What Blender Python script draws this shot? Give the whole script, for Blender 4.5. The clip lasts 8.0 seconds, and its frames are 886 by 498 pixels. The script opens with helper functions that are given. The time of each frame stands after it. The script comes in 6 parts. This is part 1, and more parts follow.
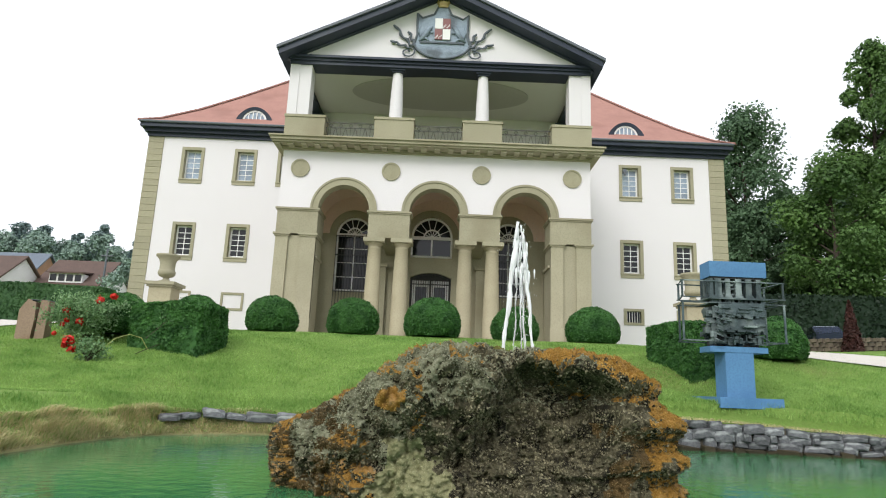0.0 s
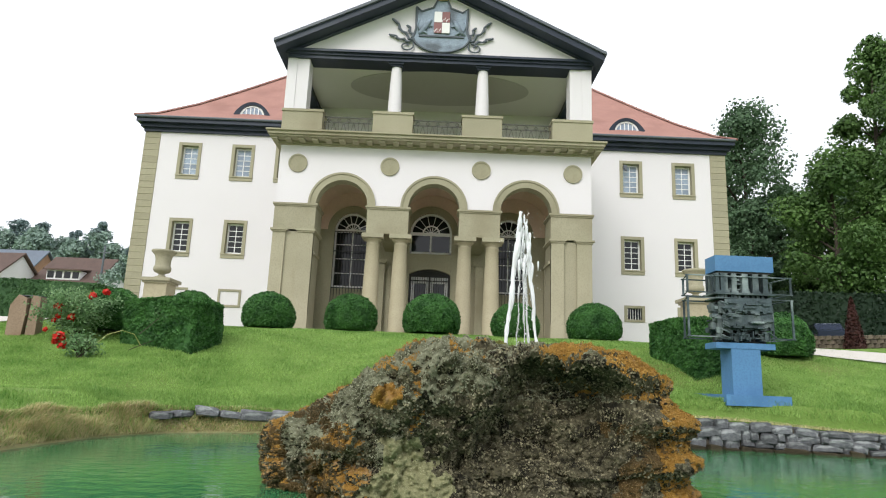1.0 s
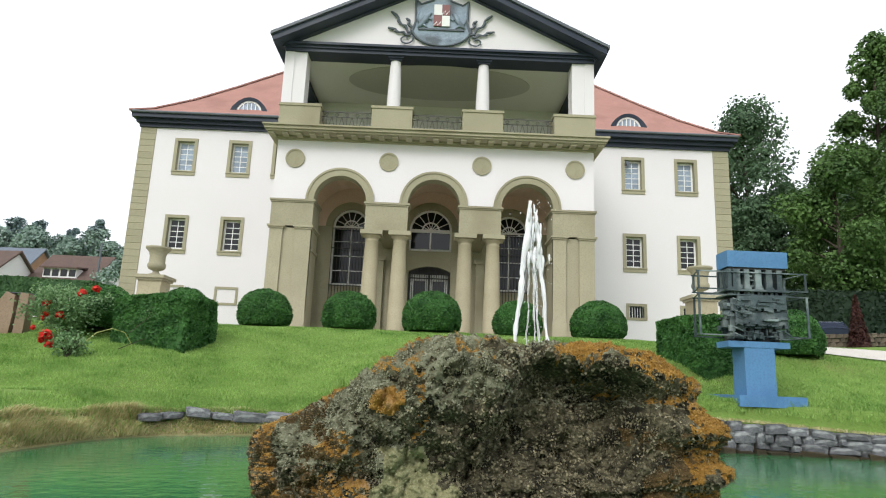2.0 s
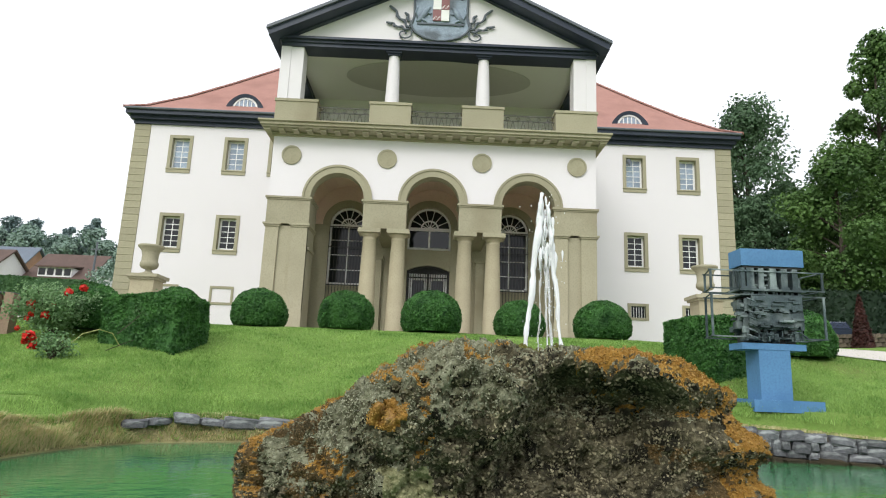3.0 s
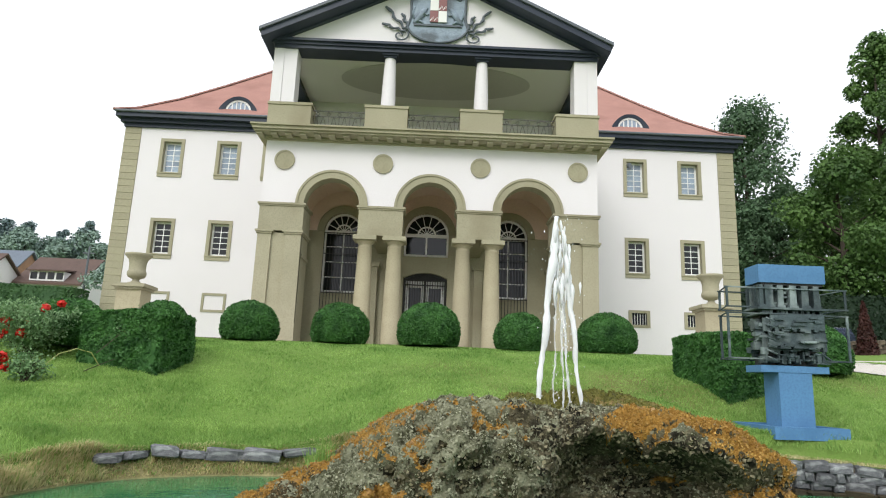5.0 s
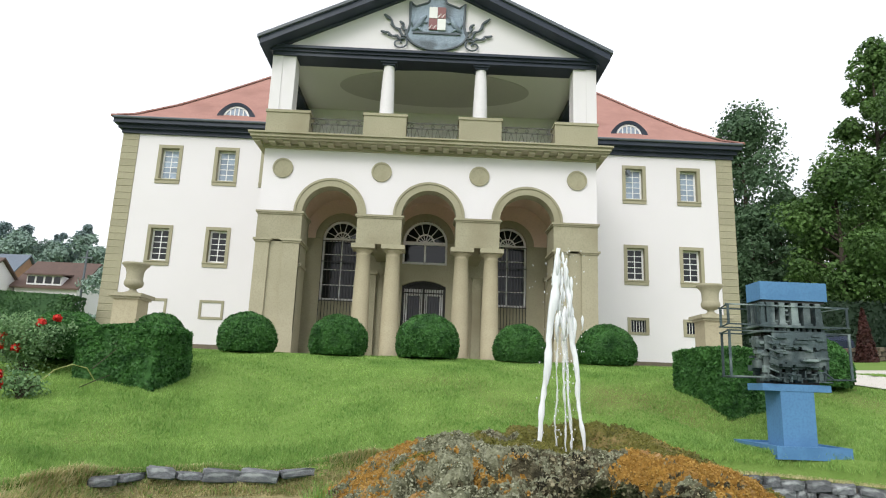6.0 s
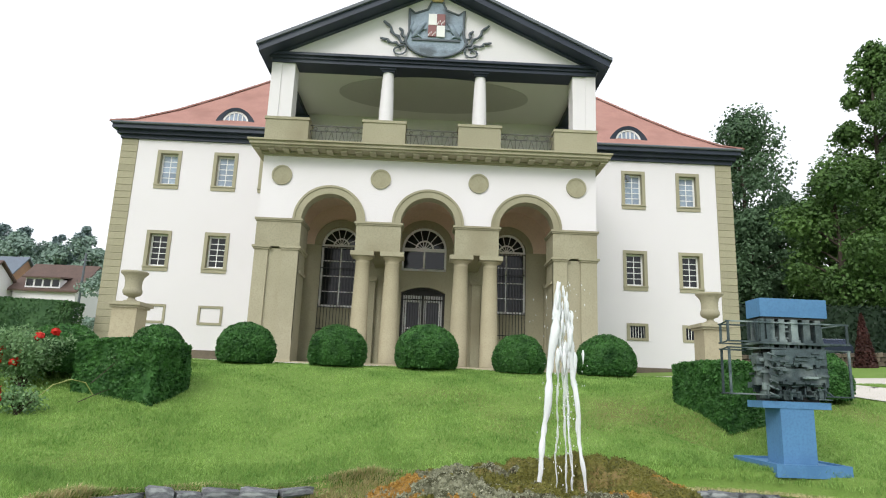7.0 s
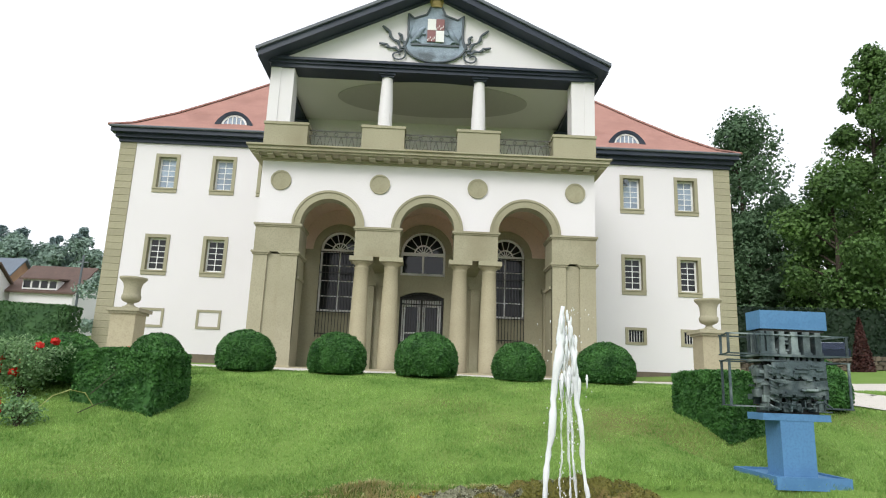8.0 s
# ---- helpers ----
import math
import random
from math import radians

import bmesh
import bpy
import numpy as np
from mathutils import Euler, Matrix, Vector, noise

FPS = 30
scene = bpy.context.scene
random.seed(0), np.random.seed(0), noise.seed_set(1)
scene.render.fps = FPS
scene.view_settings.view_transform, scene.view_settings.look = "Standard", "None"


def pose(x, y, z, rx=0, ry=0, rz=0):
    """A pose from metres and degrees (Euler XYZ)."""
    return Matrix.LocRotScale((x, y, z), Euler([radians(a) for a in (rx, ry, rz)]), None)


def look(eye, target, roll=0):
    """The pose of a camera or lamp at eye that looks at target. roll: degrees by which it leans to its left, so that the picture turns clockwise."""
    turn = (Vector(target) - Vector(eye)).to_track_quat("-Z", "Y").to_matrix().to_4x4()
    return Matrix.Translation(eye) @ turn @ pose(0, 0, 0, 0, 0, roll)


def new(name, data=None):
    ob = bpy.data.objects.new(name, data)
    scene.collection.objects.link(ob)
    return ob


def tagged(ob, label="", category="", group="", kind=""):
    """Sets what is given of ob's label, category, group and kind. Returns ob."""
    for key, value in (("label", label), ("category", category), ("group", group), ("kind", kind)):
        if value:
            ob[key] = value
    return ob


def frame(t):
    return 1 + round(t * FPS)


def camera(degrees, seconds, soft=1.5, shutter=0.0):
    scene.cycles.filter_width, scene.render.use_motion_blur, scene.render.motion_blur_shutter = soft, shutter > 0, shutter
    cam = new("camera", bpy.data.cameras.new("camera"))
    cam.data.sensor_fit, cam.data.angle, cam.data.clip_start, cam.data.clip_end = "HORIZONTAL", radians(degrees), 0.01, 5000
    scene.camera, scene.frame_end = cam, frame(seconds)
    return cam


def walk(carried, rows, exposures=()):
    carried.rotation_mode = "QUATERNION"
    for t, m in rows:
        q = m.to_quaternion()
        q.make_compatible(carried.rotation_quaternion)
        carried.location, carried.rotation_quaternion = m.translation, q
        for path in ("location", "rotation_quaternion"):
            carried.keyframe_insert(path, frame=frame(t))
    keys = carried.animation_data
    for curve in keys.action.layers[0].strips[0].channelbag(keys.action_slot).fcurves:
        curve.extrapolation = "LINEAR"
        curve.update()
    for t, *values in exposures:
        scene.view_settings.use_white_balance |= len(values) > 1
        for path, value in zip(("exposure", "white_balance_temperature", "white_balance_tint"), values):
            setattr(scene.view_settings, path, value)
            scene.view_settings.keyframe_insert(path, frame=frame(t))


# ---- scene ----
cam = camera(69.2, 8.0, 1.1)
PATH = [
    (0, (0.339, -27.788, 0.992), (0.346, -25.832, 1.412), 2.3),
    (0.5, (0.334, -27.666, 0.976), (0.342, -25.71, 1.393), 2.3),
    (1, (0.337, -27.461, 0.984), (0.347, -25.504, 1.397), 2.3),
    (1.5, (0.317, -27.219, 0.993), (0.329, -25.262, 1.403), 2.3),
    (3, (0.232, -26.433, 1.09), (0.253, -24.475, 1.497), 2.3),
    (3.5, (0.213, -26.176, 1.138), (0.238, -24.218, 1.547), 2.3),
    (4, (0.206, -25.974, 1.243), (0.233, -24.016, 1.651), 2.2),
    (4.5, (0.202, -25.834, 1.362), (0.231, -23.876, 1.772), 2.2),
    (4.7, (0.196, -25.795, 1.414), (0.226, -23.838, 1.824), 2.2),
    (6, (0.168, -25.717, 1.755), (0.204, -23.762, 2.174), 2.2),
    (6.5, (0.147, -25.745, 1.908), (0.185, -23.789, 2.327), 2.2),
    (7, (0.148, -25.754, 2.029), (0.187, -23.8, 2.45), 2.2),
    (7.5, (0.112, -25.785, 2.133), (0.155, -23.831, 2.556), 2.2),
    (8, (0.085, -25.802, 2.221), (0.131, -23.847, 2.644), 2.2),
]
walk(cam, [(t, look(eye, target, roll)) for t, eye, target, roll in PATH])

# ---- light ----
scene.view_settings.exposure = 0.40
SUN_TURN, SUN_UP = radians(205), radians(38)
world = bpy.data.worlds.new("overcast_sky")
scene.world = world
world.use_nodes = True
wn = world.node_tree
wn.nodes.clear()
w_out = wn.nodes.new("ShaderNodeOutputWorld")
w_bg = wn.nodes.new("ShaderNodeBackground")
w_sky = wn.nodes.new("ShaderNodeTexSky")
w_sky.sky_type, w_sky.sun_disc = "NISHITA", False
w_sky.sun_elevation, w_sky.sun_rotation, w_sky.dust_density = SUN_UP, SUN_TURN, 3.0
w_mix = wn.nodes.new("ShaderNodeMix")
w_mix.data_type = "RGBA"
w_mix.inputs["Factor"].default_value = 0.88
w_mix.inputs["B"].default_value = (10.3, 10.6, 11.2, 1)
wn.links.new(w_sky.outputs["Color"], w_mix.inputs["A"])
wn.links.new(w_mix.outputs["Result"], w_bg.inputs["Color"])
w_bg.inputs["Strength"].default_value = 0.1
wn.links.new(w_bg.outputs["Background"], w_out.inputs["Surface"])
sun_data = bpy.data.lights.new("sun", "SUN")
sun_data.energy, sun_data.angle, sun_data.color = 1.5, radians(25), (1.0, 0.985, 0.96)
sun = new("sun", sun_data)
sun.matrix_basis = look((-16, -34, 34), (0, 0, 4))

# ---- materials ----
def mat(name, c1, c2=None, rough=0.8, scale=4.0, fine=60.0, bump=0.2, spread=0.5, metal=0.0, depth=0.02, c3=None, stain=0.6, per=0.0, coord="Object", spec=0.3):
    """Two noises mix c1 and c2; a third, broad one brings in c3; per varies each piece."""
    m = bpy.data.materials.new(name)
    m.use_nodes = True
    t = m.node_tree
    b = t.nodes["Principled BSDF"]
    b.inputs["Roughness"].default_value, b.inputs["Metallic"].default_value = rough, metal
    b.inputs["Specular IOR Level"].default_value = spec
    tc = t.nodes.new("ShaderNodeTexCoord")
    geo = t.nodes.new("ShaderNodeNewGeometry")
    where = geo.outputs["Position"] if coord == "World" else tc.outputs["Object"]
    c2 = c2 or tuple(v * 0.8 for v in c1)

    def nz(sc, det=4.0):
        n = t.nodes.new("ShaderNodeTexNoise")
        n.inputs["Scale"].default_value, n.inputs["Detail"].default_value = sc, det
        t.links.new(where, n.inputs["Vector"])
        return n.outputs["Fac"]

    def ramp(src, lo, hi):
        r = t.nodes.new("ShaderNodeMapRange")
        r.inputs["From Min"].default_value, r.inputs["From Max"].default_value = lo, hi
        t.links.new(src, r.inputs["Value"])
        return r.outputs["Result"]

    def blend(f, a, bb):
        x = t.nodes.new("ShaderNodeMix")
        x.data_type = "RGBA"
        t.links.new(f, x.inputs["Factor"])
        for sock, v in (("A", a), ("B", bb)):
            if isinstance(v, tuple):
                x.inputs[sock].default_value = (*v, 1)
            else:
                t.links.new(v, x.inputs[sock])
        return x.outputs["Result"]

    grain = nz(fine)
    big = nz(scale)
    col = blend(ramp(big, 0.5 - spread / 2, 0.5 + spread / 2), c1, c2)
    dark = tuple(v * 0.82 for v in c2)
    col = blend(ramp(grain, 0.45, 0.85), col, dark)
    if c3:
        col = blend(ramp(nz(scale * 0.37, 6.0), stain - 0.06, stain + 0.1), col, c3)
    if per:
        hsv = t.nodes.new("ShaderNodeHueSaturation")
        oi = t.nodes.new("ShaderNodeObjectInfo")
        t.links.new(ramp_out(t, oi.outputs["Random"], 1 - per, 1 + per), hsv.inputs["Value"])
        t.links.new(col, hsv.inputs["Color"])
        col = hsv.outputs["Color"]
    t.links.new(col, b.inputs["Base Color"])
    if bump:
        bp = t.nodes.new("ShaderNodeBump")
        bp.inputs["Strength"].default_value, bp.inputs["Distance"].default_value = bump, depth
        t.links.new(grain, bp.inputs["Height"])
        t.links.new(bp.outputs["Normal"], b.inputs["Normal"])
    return m


def ramp_out(t, src, lo, hi):
    r = t.nodes.new("ShaderNodeMapRange")
    r.inputs["To Min"].default_value, r.inputs["To Max"].default_value = lo, hi
    t.links.new(src, r.inputs["Value"])
    return r.outputs["Result"]


def leaf_mat(name, c1, c2, rough=0.55, vary=0.45, patch=1.2, through_light=0.25):
    """Leaves: each island takes its own shade, in broad patches."""
    m = bpy.data.materials.new(name)
    m.use_nodes = True
    t = m.node_tree
    b = t.nodes["Principled BSDF"]
    b.inputs["Roughness"].default_value = rough
    b.inputs["Specular IOR Level"].default_value = 0.25
    geo = t.nodes.new("ShaderNodeNewGeometry")
    n = t.nodes.new("ShaderNodeTexNoise")
    n.inputs["Scale"].default_value = patch
    t.links.new(geo.outputs["Position"], n.inputs["Vector"])
    add = t.nodes.new("ShaderNodeMath")
    add.operation = "ADD"
    mul = t.nodes.new("ShaderNodeMath")
    mul.operation = "MULTIPLY"
    mul.inputs[1].default_value = vary
    t.links.new(geo.outputs["Random Per Island"], mul.inputs[0])
    t.links.new(mul.outputs[0], add.inputs[0])
    sub = ramp_out(t, n.outputs["Fac"], -0.45, 1.0 - vary + 0.45)
    t.links.new(sub, add.inputs[1])
    mx = t.nodes.new("ShaderNodeMix")
    mx.data_type = "RGBA"
    mx.clamp_factor = True
    mx.inputs["A"].default_value, mx.inputs["B"].default_value = (*c1, 1), (*c2, 1)
    t.links.new(add.outputs[0], mx.inputs["Factor"])
    t.links.new(mx.outputs["Result"], b.inputs["Base Color"])
    if through_light:
        tr = t.nodes.new("ShaderNodeBsdfTranslucent")
        ms = t.nodes.new("ShaderNodeMixShader")
        ms.inputs[0].default_value = through_light
        t.links.new(mx.outputs["Result"], tr.inputs["Color"])
        t.links.new(b.outputs["BSDF"], ms.inputs[1])
        t.links.new(tr.outputs["BSDF"], ms.inputs[2])
        t.links.new(ms.outputs[0], t.nodes["Material Output"].inputs["Surface"])
    return m


def plain(name, col, rough=0.5, metal=0.0, alpha=1.0, spec=0.5):
    m = bpy.data.materials.new(name)
    m.use_nodes = True
    b = m.node_tree.nodes["Principled BSDF"]
    b.inputs["Base Color"].default_value = (*col, 1)
    b.inputs["Roughness"].default_value, b.inputs["Metallic"].default_value = rough, metal
    b.inputs["Alpha"].default_value, b.inputs["Specular IOR Level"].default_value = alpha, spec
    return m


WHITE = mat("white_render", (0.74, 0.712, 0.73), (0.705, 0.678, 0.694), rough=0.9, scale=0.35, fine=25, bump=0.12, c3=(0.665, 0.635, 0.63), stain=0.66)
STONE = mat("olive_sandstone", (0.36, 0.335, 0.235), (0.305, 0.285, 0.195), rough=0.85, scale=0.8, fine=18, bump=0.25, c3=(0.24, 0.215, 0.14), stain=0.6, per=0.06)
STONE_PALE = mat("pale_sandstone", (0.38, 0.345, 0.235), (0.325, 0.29, 0.195), rough=0.85, scale=1.2, fine=20, bump=0.25, c3=(0.29, 0.26, 0.19), per=0.06)
PINK = mat("pink_plaster", (0.80, 0.63, 0.53), (0.74, 0.57, 0.48), rough=0.9, scale=0.6, fine=25, bump=0.1)
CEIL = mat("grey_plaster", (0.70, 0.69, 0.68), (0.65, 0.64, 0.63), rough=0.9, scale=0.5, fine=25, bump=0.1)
CEIL_RECESS = mat("shaded_recess_plaster", (0.49, 0.48, 0.47), (0.45, 0.44, 0.43), rough=0.9, scale=0.5, fine=25, bump=0.1)
NAVY = mat("navy_painted_wood", (0.030, 0.040, 0.062), (0.022, 0.030, 0.048), rough=0.5, scale=0.7, fine=30, bump=0.1, c3=(0.05, 0.06, 0.08))
FASCIA = mat("weathered_zinc", (0.13, 0.145, 0.165), (0.10, 0.115, 0.135), rough=0.5, scale=0.7, fine=30, bump=0.1)
TILE = mat("red_roof_tile", (0.355, 0.19, 0.155), (0.295, 0.155, 0.128), rough=0.85, scale=1.3, fine=12, bump=0.2, c3=(0.26, 0.135, 0.11), stain=0.58, per=0.12, coord="World")
FRAME_WHITE = plain("white_window_paint", (0.75, 0.75, 0.74), 0.5)
IRON = mat("black_iron", (0.025, 0.026, 0.028), (0.035, 0.033, 0.03), rough=0.55, scale=6, fine=60, bump=0.1)
IRON_GREY = mat("weathered_iron", (0.10, 0.095, 0.09), (0.07, 0.066, 0.06), rough=0.6, scale=6, fine=60, bump=0.1)
# Near-black colour for thin sheets that stand in for unlit rooms.
ROOM_BLACK = plain("unlit_room_black", (0.02, 0.022, 0.024), 0.9)
GRAVEL = mat("pale_gravel", (0.60, 0.565, 0.51), (0.52, 0.49, 0.44), rough=0.95, scale=1.0, fine=50, bump=0.5, coord="World")
SOIL = mat("grass_ground", (0.12, 0.22, 0.04), (0.18, 0.265, 0.07), rough=0.95, scale=0.6, fine=22, bump=0.6, depth=0.04, c3=(0.145, 0.155, 0.05), stain=0.6, coord="World", spec=0.1)
BLUE = mat("blue_paint", (0.095, 0.235, 0.42), (0.085, 0.20, 0.37), rough=0.6, scale=2.5, fine=25, bump=0.12, c3=(0.06, 0.16, 0.31), stain=0.6)
METAL = mat("corroded_steel", (0.092, 0.127, 0.133), (0.040, 0.056, 0.061), rough=0.55, scale=6, fine=40, bump=0.4, metal=0.2, c3=(0.20, 0.24, 0.235), stain=0.56, per=0.3)
WALLSTONE = mat("grey_wall_stone", (0.20, 0.205, 0.215), (0.085, 0.09, 0.095), rough=0.9, scale=5, fine=26, bump=0.7, depth=0.03, c3=(0.36, 0.37, 0.37), stain=0.57, per=0.35)
DRYSTONE = mat("brown_wall_stone", (0.16, 0.13, 0.095), (0.11, 0.09, 0.07), rough=0.9, scale=3, fine=20, bump=0.5, per=0.3)
RUST = mat("reddish_sandstone", (0.32, 0.23, 0.165), (0.26, 0.185, 0.13), rough=0.85, scale=2.5, fine=30, bump=0.3, c3=(0.20, 0.115, 0.07))
BARK = mat("bark", (0.075, 0.06, 0.045), (0.045, 0.037, 0.028), rough=0.95, scale=3, fine=20, bump=0.6)
BOX_LEAF = leaf_mat("boxwood_leaf", (0.016, 0.064, 0.016), (0.088, 0.235, 0.055), patch=3.0)
HEDGE_LEAF = leaf_mat("dark_hedge_leaf", (0.028, 0.078, 0.030), (0.10, 0.205, 0.075), patch=1.5)
TREE_LEAF = leaf_mat("dark_tree_leaf", (0.048, 0.096, 0.050), (0.125, 0.212, 0.105), patch=0.22, vary=0.3)
MOSS = leaf_mat("orange_moss", (0.22, 0.12, 0.022), (0.50, 0.315, 0.08), patch=4.0, vary=0.4, through_light=0.15)
PALE_MOSS = leaf_mat("pale_moss", (0.20, 0.21, 0.10), (0.42, 0.41, 0.24), patch=5.0, vary=0.5, through_light=0.1)
RUSTY_MOSS = leaf_mat("rusty_moss", (0.055, 0.038, 0.017), (0.27, 0.185, 0.08), patch=7.0, vary=0.5, through_light=0.1)
CRUST = leaf_mat("grey_green_crust", (0.09, 0.096, 0.052), (0.36, 0.365, 0.25), patch=5.0, vary=0.6, through_light=0.0)
TUFA_BIT = leaf_mat("tufa_crumb", (0.030, 0.028, 0.015), (0.30, 0.27, 0.165), patch=8.0, vary=0.6, through_light=0.0)
OLIVE_MOSS = leaf_mat("olive_moss", (0.05, 0.055, 0.012), (0.22, 0.21, 0.05), patch=4.0, vary=0.5, through_light=0.15)
TREE_LIGHT = leaf_mat("light_tree_leaf", (0.036, 0.082, 0.022), (0.145, 0.26, 0.07), patch=0.3, vary=0.4)
# Near-black green: the shade under the wood is put into this leaf colour.
UNDERSTORY = leaf_mat("shaded_understory_leaf", (0.008, 0.021, 0.012), (0.032, 0.060, 0.032), patch=0.3)
# Air haze of the distance is mixed into these two leaf colours.
HAZED_LEAF = leaf_mat("hazed_tree_leaf", (0.165, 0.24, 0.20), (0.24, 0.335, 0.265), patch=0.12, vary=0.2, through_light=0.0)
HAZED_CONIFER = leaf_mat("hazed_conifer", (0.11, 0.165, 0.165), (0.175, 0.24, 0.23), patch=0.12, through_light=0.0)
GRASS = leaf_mat("grass_blade", (0.095, 0.225, 0.036), (0.38, 0.55, 0.16), patch=1.1, vary=0.55, through_light=0.35)
DRYGRASS = leaf_mat("dry_grass", (0.40, 0.37, 0.16), (0.90, 0.80, 0.50), patch=1.6, vary=0.6, through_light=0.4)
ROSE_LEAF = leaf_mat("rose_leaf", (0.075, 0.17, 0.06), (0.26, 0.40, 0.19), patch=3.0)
ROSE_RED = leaf_mat("red_rose", (0.42, 0.010, 0.008), (0.75, 0.045, 0.03), patch=8.0, through_light=0.1)
REDBUSH = leaf_mat("copper_leaf", (0.035, 0.014, 0.011), (0.078, 0.030, 0.024), patch=2.0)
GLASS = plain("window_glass", (0.010, 0.012, 0.014), 0.06, spec=0.4)
# Opaque panes: curtain tone and the sky's blue reflection share this painted colour.
GLASS_PALE = mat("sky_and_curtain_glass", (0.38, 0.45, 0.54), (0.20, 0.26, 0.34), rough=0.12, scale=2.0, fine=9, bump=0.0, spec=0.5, per=0.25)

# ---- mesh helpers ----
def part(name, bm, material, parent=None, label="", smooth=False):
    me = bpy.data.meshes.new(name)
    bmesh.ops.recalc_face_normals(bm, faces=bm.faces)
    bm.to_mesh(me)
    bm.free()
    me.materials.append(material)
    if smooth:
        me.polygons.foreach_set("use_smooth", [True] * len(me.polygons))
    ob = new(name, me)
    ob.parent = parent
    if label:
        tagged(ob, label)
    return ob


def again(name, me, parent, m):
    """One more object on a mesh that is there already."""
    ob = new(name, me)
    ob.parent = parent
    ob.matrix_basis = m
    return ob


def group_at(name, x, y, z, rz=0.0):
    e = new(name)
    e.matrix_basis = pose(x, y, z, 0, 0, rz)
    e.empty_display_size = 0.2
    return e


def box(bm, x0, x1, y0, y1, z0, z1):
    v = [bm.verts.new(p) for p in ((x0, y0, z0), (x1, y0, z0), (x1, y1, z0), (x0, y1, z0), (x0, y0, z1), (x1, y0, z1), (x1, y1, z1), (x0, y1, z1))]
    for f in ((0, 3, 2, 1), (4, 5, 6, 7), (0, 1, 5, 4), (1, 2, 6, 5), (2, 3, 7, 6), (3, 0, 4, 7)):
        bm.faces.new([v[i] for i in f])
    return bm


def boxes(*rows):
    bm = bmesh.new()
    for r in rows:
        box(bm, *r)
    return bm


def prism(bm, pts, y0, y1):
    """A polygon in x and z, drawn out from y0 to y1."""
    a = [bm.verts.new((x, y0, z)) for x, z in pts]
    b = [bm.verts.new((x, y1, z)) for x, z in pts]
    n = len(pts)
    bm.faces.new(a)
    bm.faces.new(b[::-1])
    for i in range(n):
        bm.faces.new((a[i], b[i], b[(i + 1) % n], a[(i + 1) % n]))
    return bm


def lathe(bm, prof, cx=0, cy=0, cz=0, n=24, flat=1.0):
    rings = []
    for r, z in prof:
        rings.append([bm.verts.new((cx + r * math.cos(2 * math.pi * i / n), cy + r * flat * math.sin(2 * math.pi * i / n), cz + z)) for i in range(n)])
    for a, b in zip(rings, rings[1:]):
        for i in range(n):
            bm.faces.new((a[i], a[(i + 1) % n], b[(i + 1) % n], b[i]))
    bm.faces.new(rings[0][::-1])
    bm.faces.new(rings[-1])
    return bm


def ring(bm, cx, cz, r0, r1, y0, y1, a0=0.0, a1=180.0, n=24):
    """An arched band in x and z between two radii."""
    full = a1 - a0 >= 359.9
    cols = []
    for i in range(n + 1):
        a = radians(a0 + (a1 - a0) * i / n)
        c, s = math.cos(a), math.sin(a)
        cols.append([bm.verts.new(p) for p in ((cx + r0 * c, y0, cz + r0 * s), (cx + r1 * c, y0, cz + r1 * s), (cx + r1 * c, y1, cz + r1 * s), (cx + r0 * c, y1, cz + r0 * s))])
    for p, q in zip(cols, cols[1:]):
        for k in range(4):
            bm.faces.new((p[k], p[(k + 1) % 4], q[(k + 1) % 4], q[k]))
    if not full:
        bm.faces.new(cols[0])
        bm.faces.new(cols[-1][::-1])
    return bm


def rod(bm, a, b, r, n=6, r2=None):
    a, b = Vector(a), Vector(b)
    d = (b - a).normalized()
    u = d.orthogonal().normalized()
    w = d.cross(u)
    r2 = r if r2 is None else r2
    A = [bm.verts.new(a + (u * math.cos(2 * math.pi * i / n) + w * math.sin(2 * math.pi * i / n)) * r) for i in range(n)]
    B = [bm.verts.new(b + (u * math.cos(2 * math.pi * i / n) + w * math.sin(2 * math.pi * i / n)) * r2) for i in range(n)]
    for i in range(n):
        bm.faces.new((A[i], A[(i + 1) % n], B[(i + 1) % n], B[i]))
    bm.faces.new(A[::-1])
    bm.faces.new(B)
    return bm


def tube(bm, pts, radii, n=7):
    pts = [Vector(p) for p in pts]
    rings = []
    for i, p in enumerate(pts):
        d = (pts[min(i + 1, len(pts) - 1)] - pts[max(i - 1, 0)]).normalized()
        u = d.cross(Vector((0.31, 0.95, 0.05))).normalized()
        w = d.cross(u)
        rings.append([bm.verts.new(p + (u * math.cos(2 * math.pi * k / n) + w * math.sin(2 * math.pi * k / n)) * radii[i]) for k in range(n)])
    for a, b in zip(rings, rings[1:]):
        for k in range(n):
            bm.faces.new((a[k], a[(k + 1) % n], b[(k + 1) % n], b[k]))
    bm.faces.new(rings[0][::-1])
    bm.faces.new(rings[-1])
    return bm


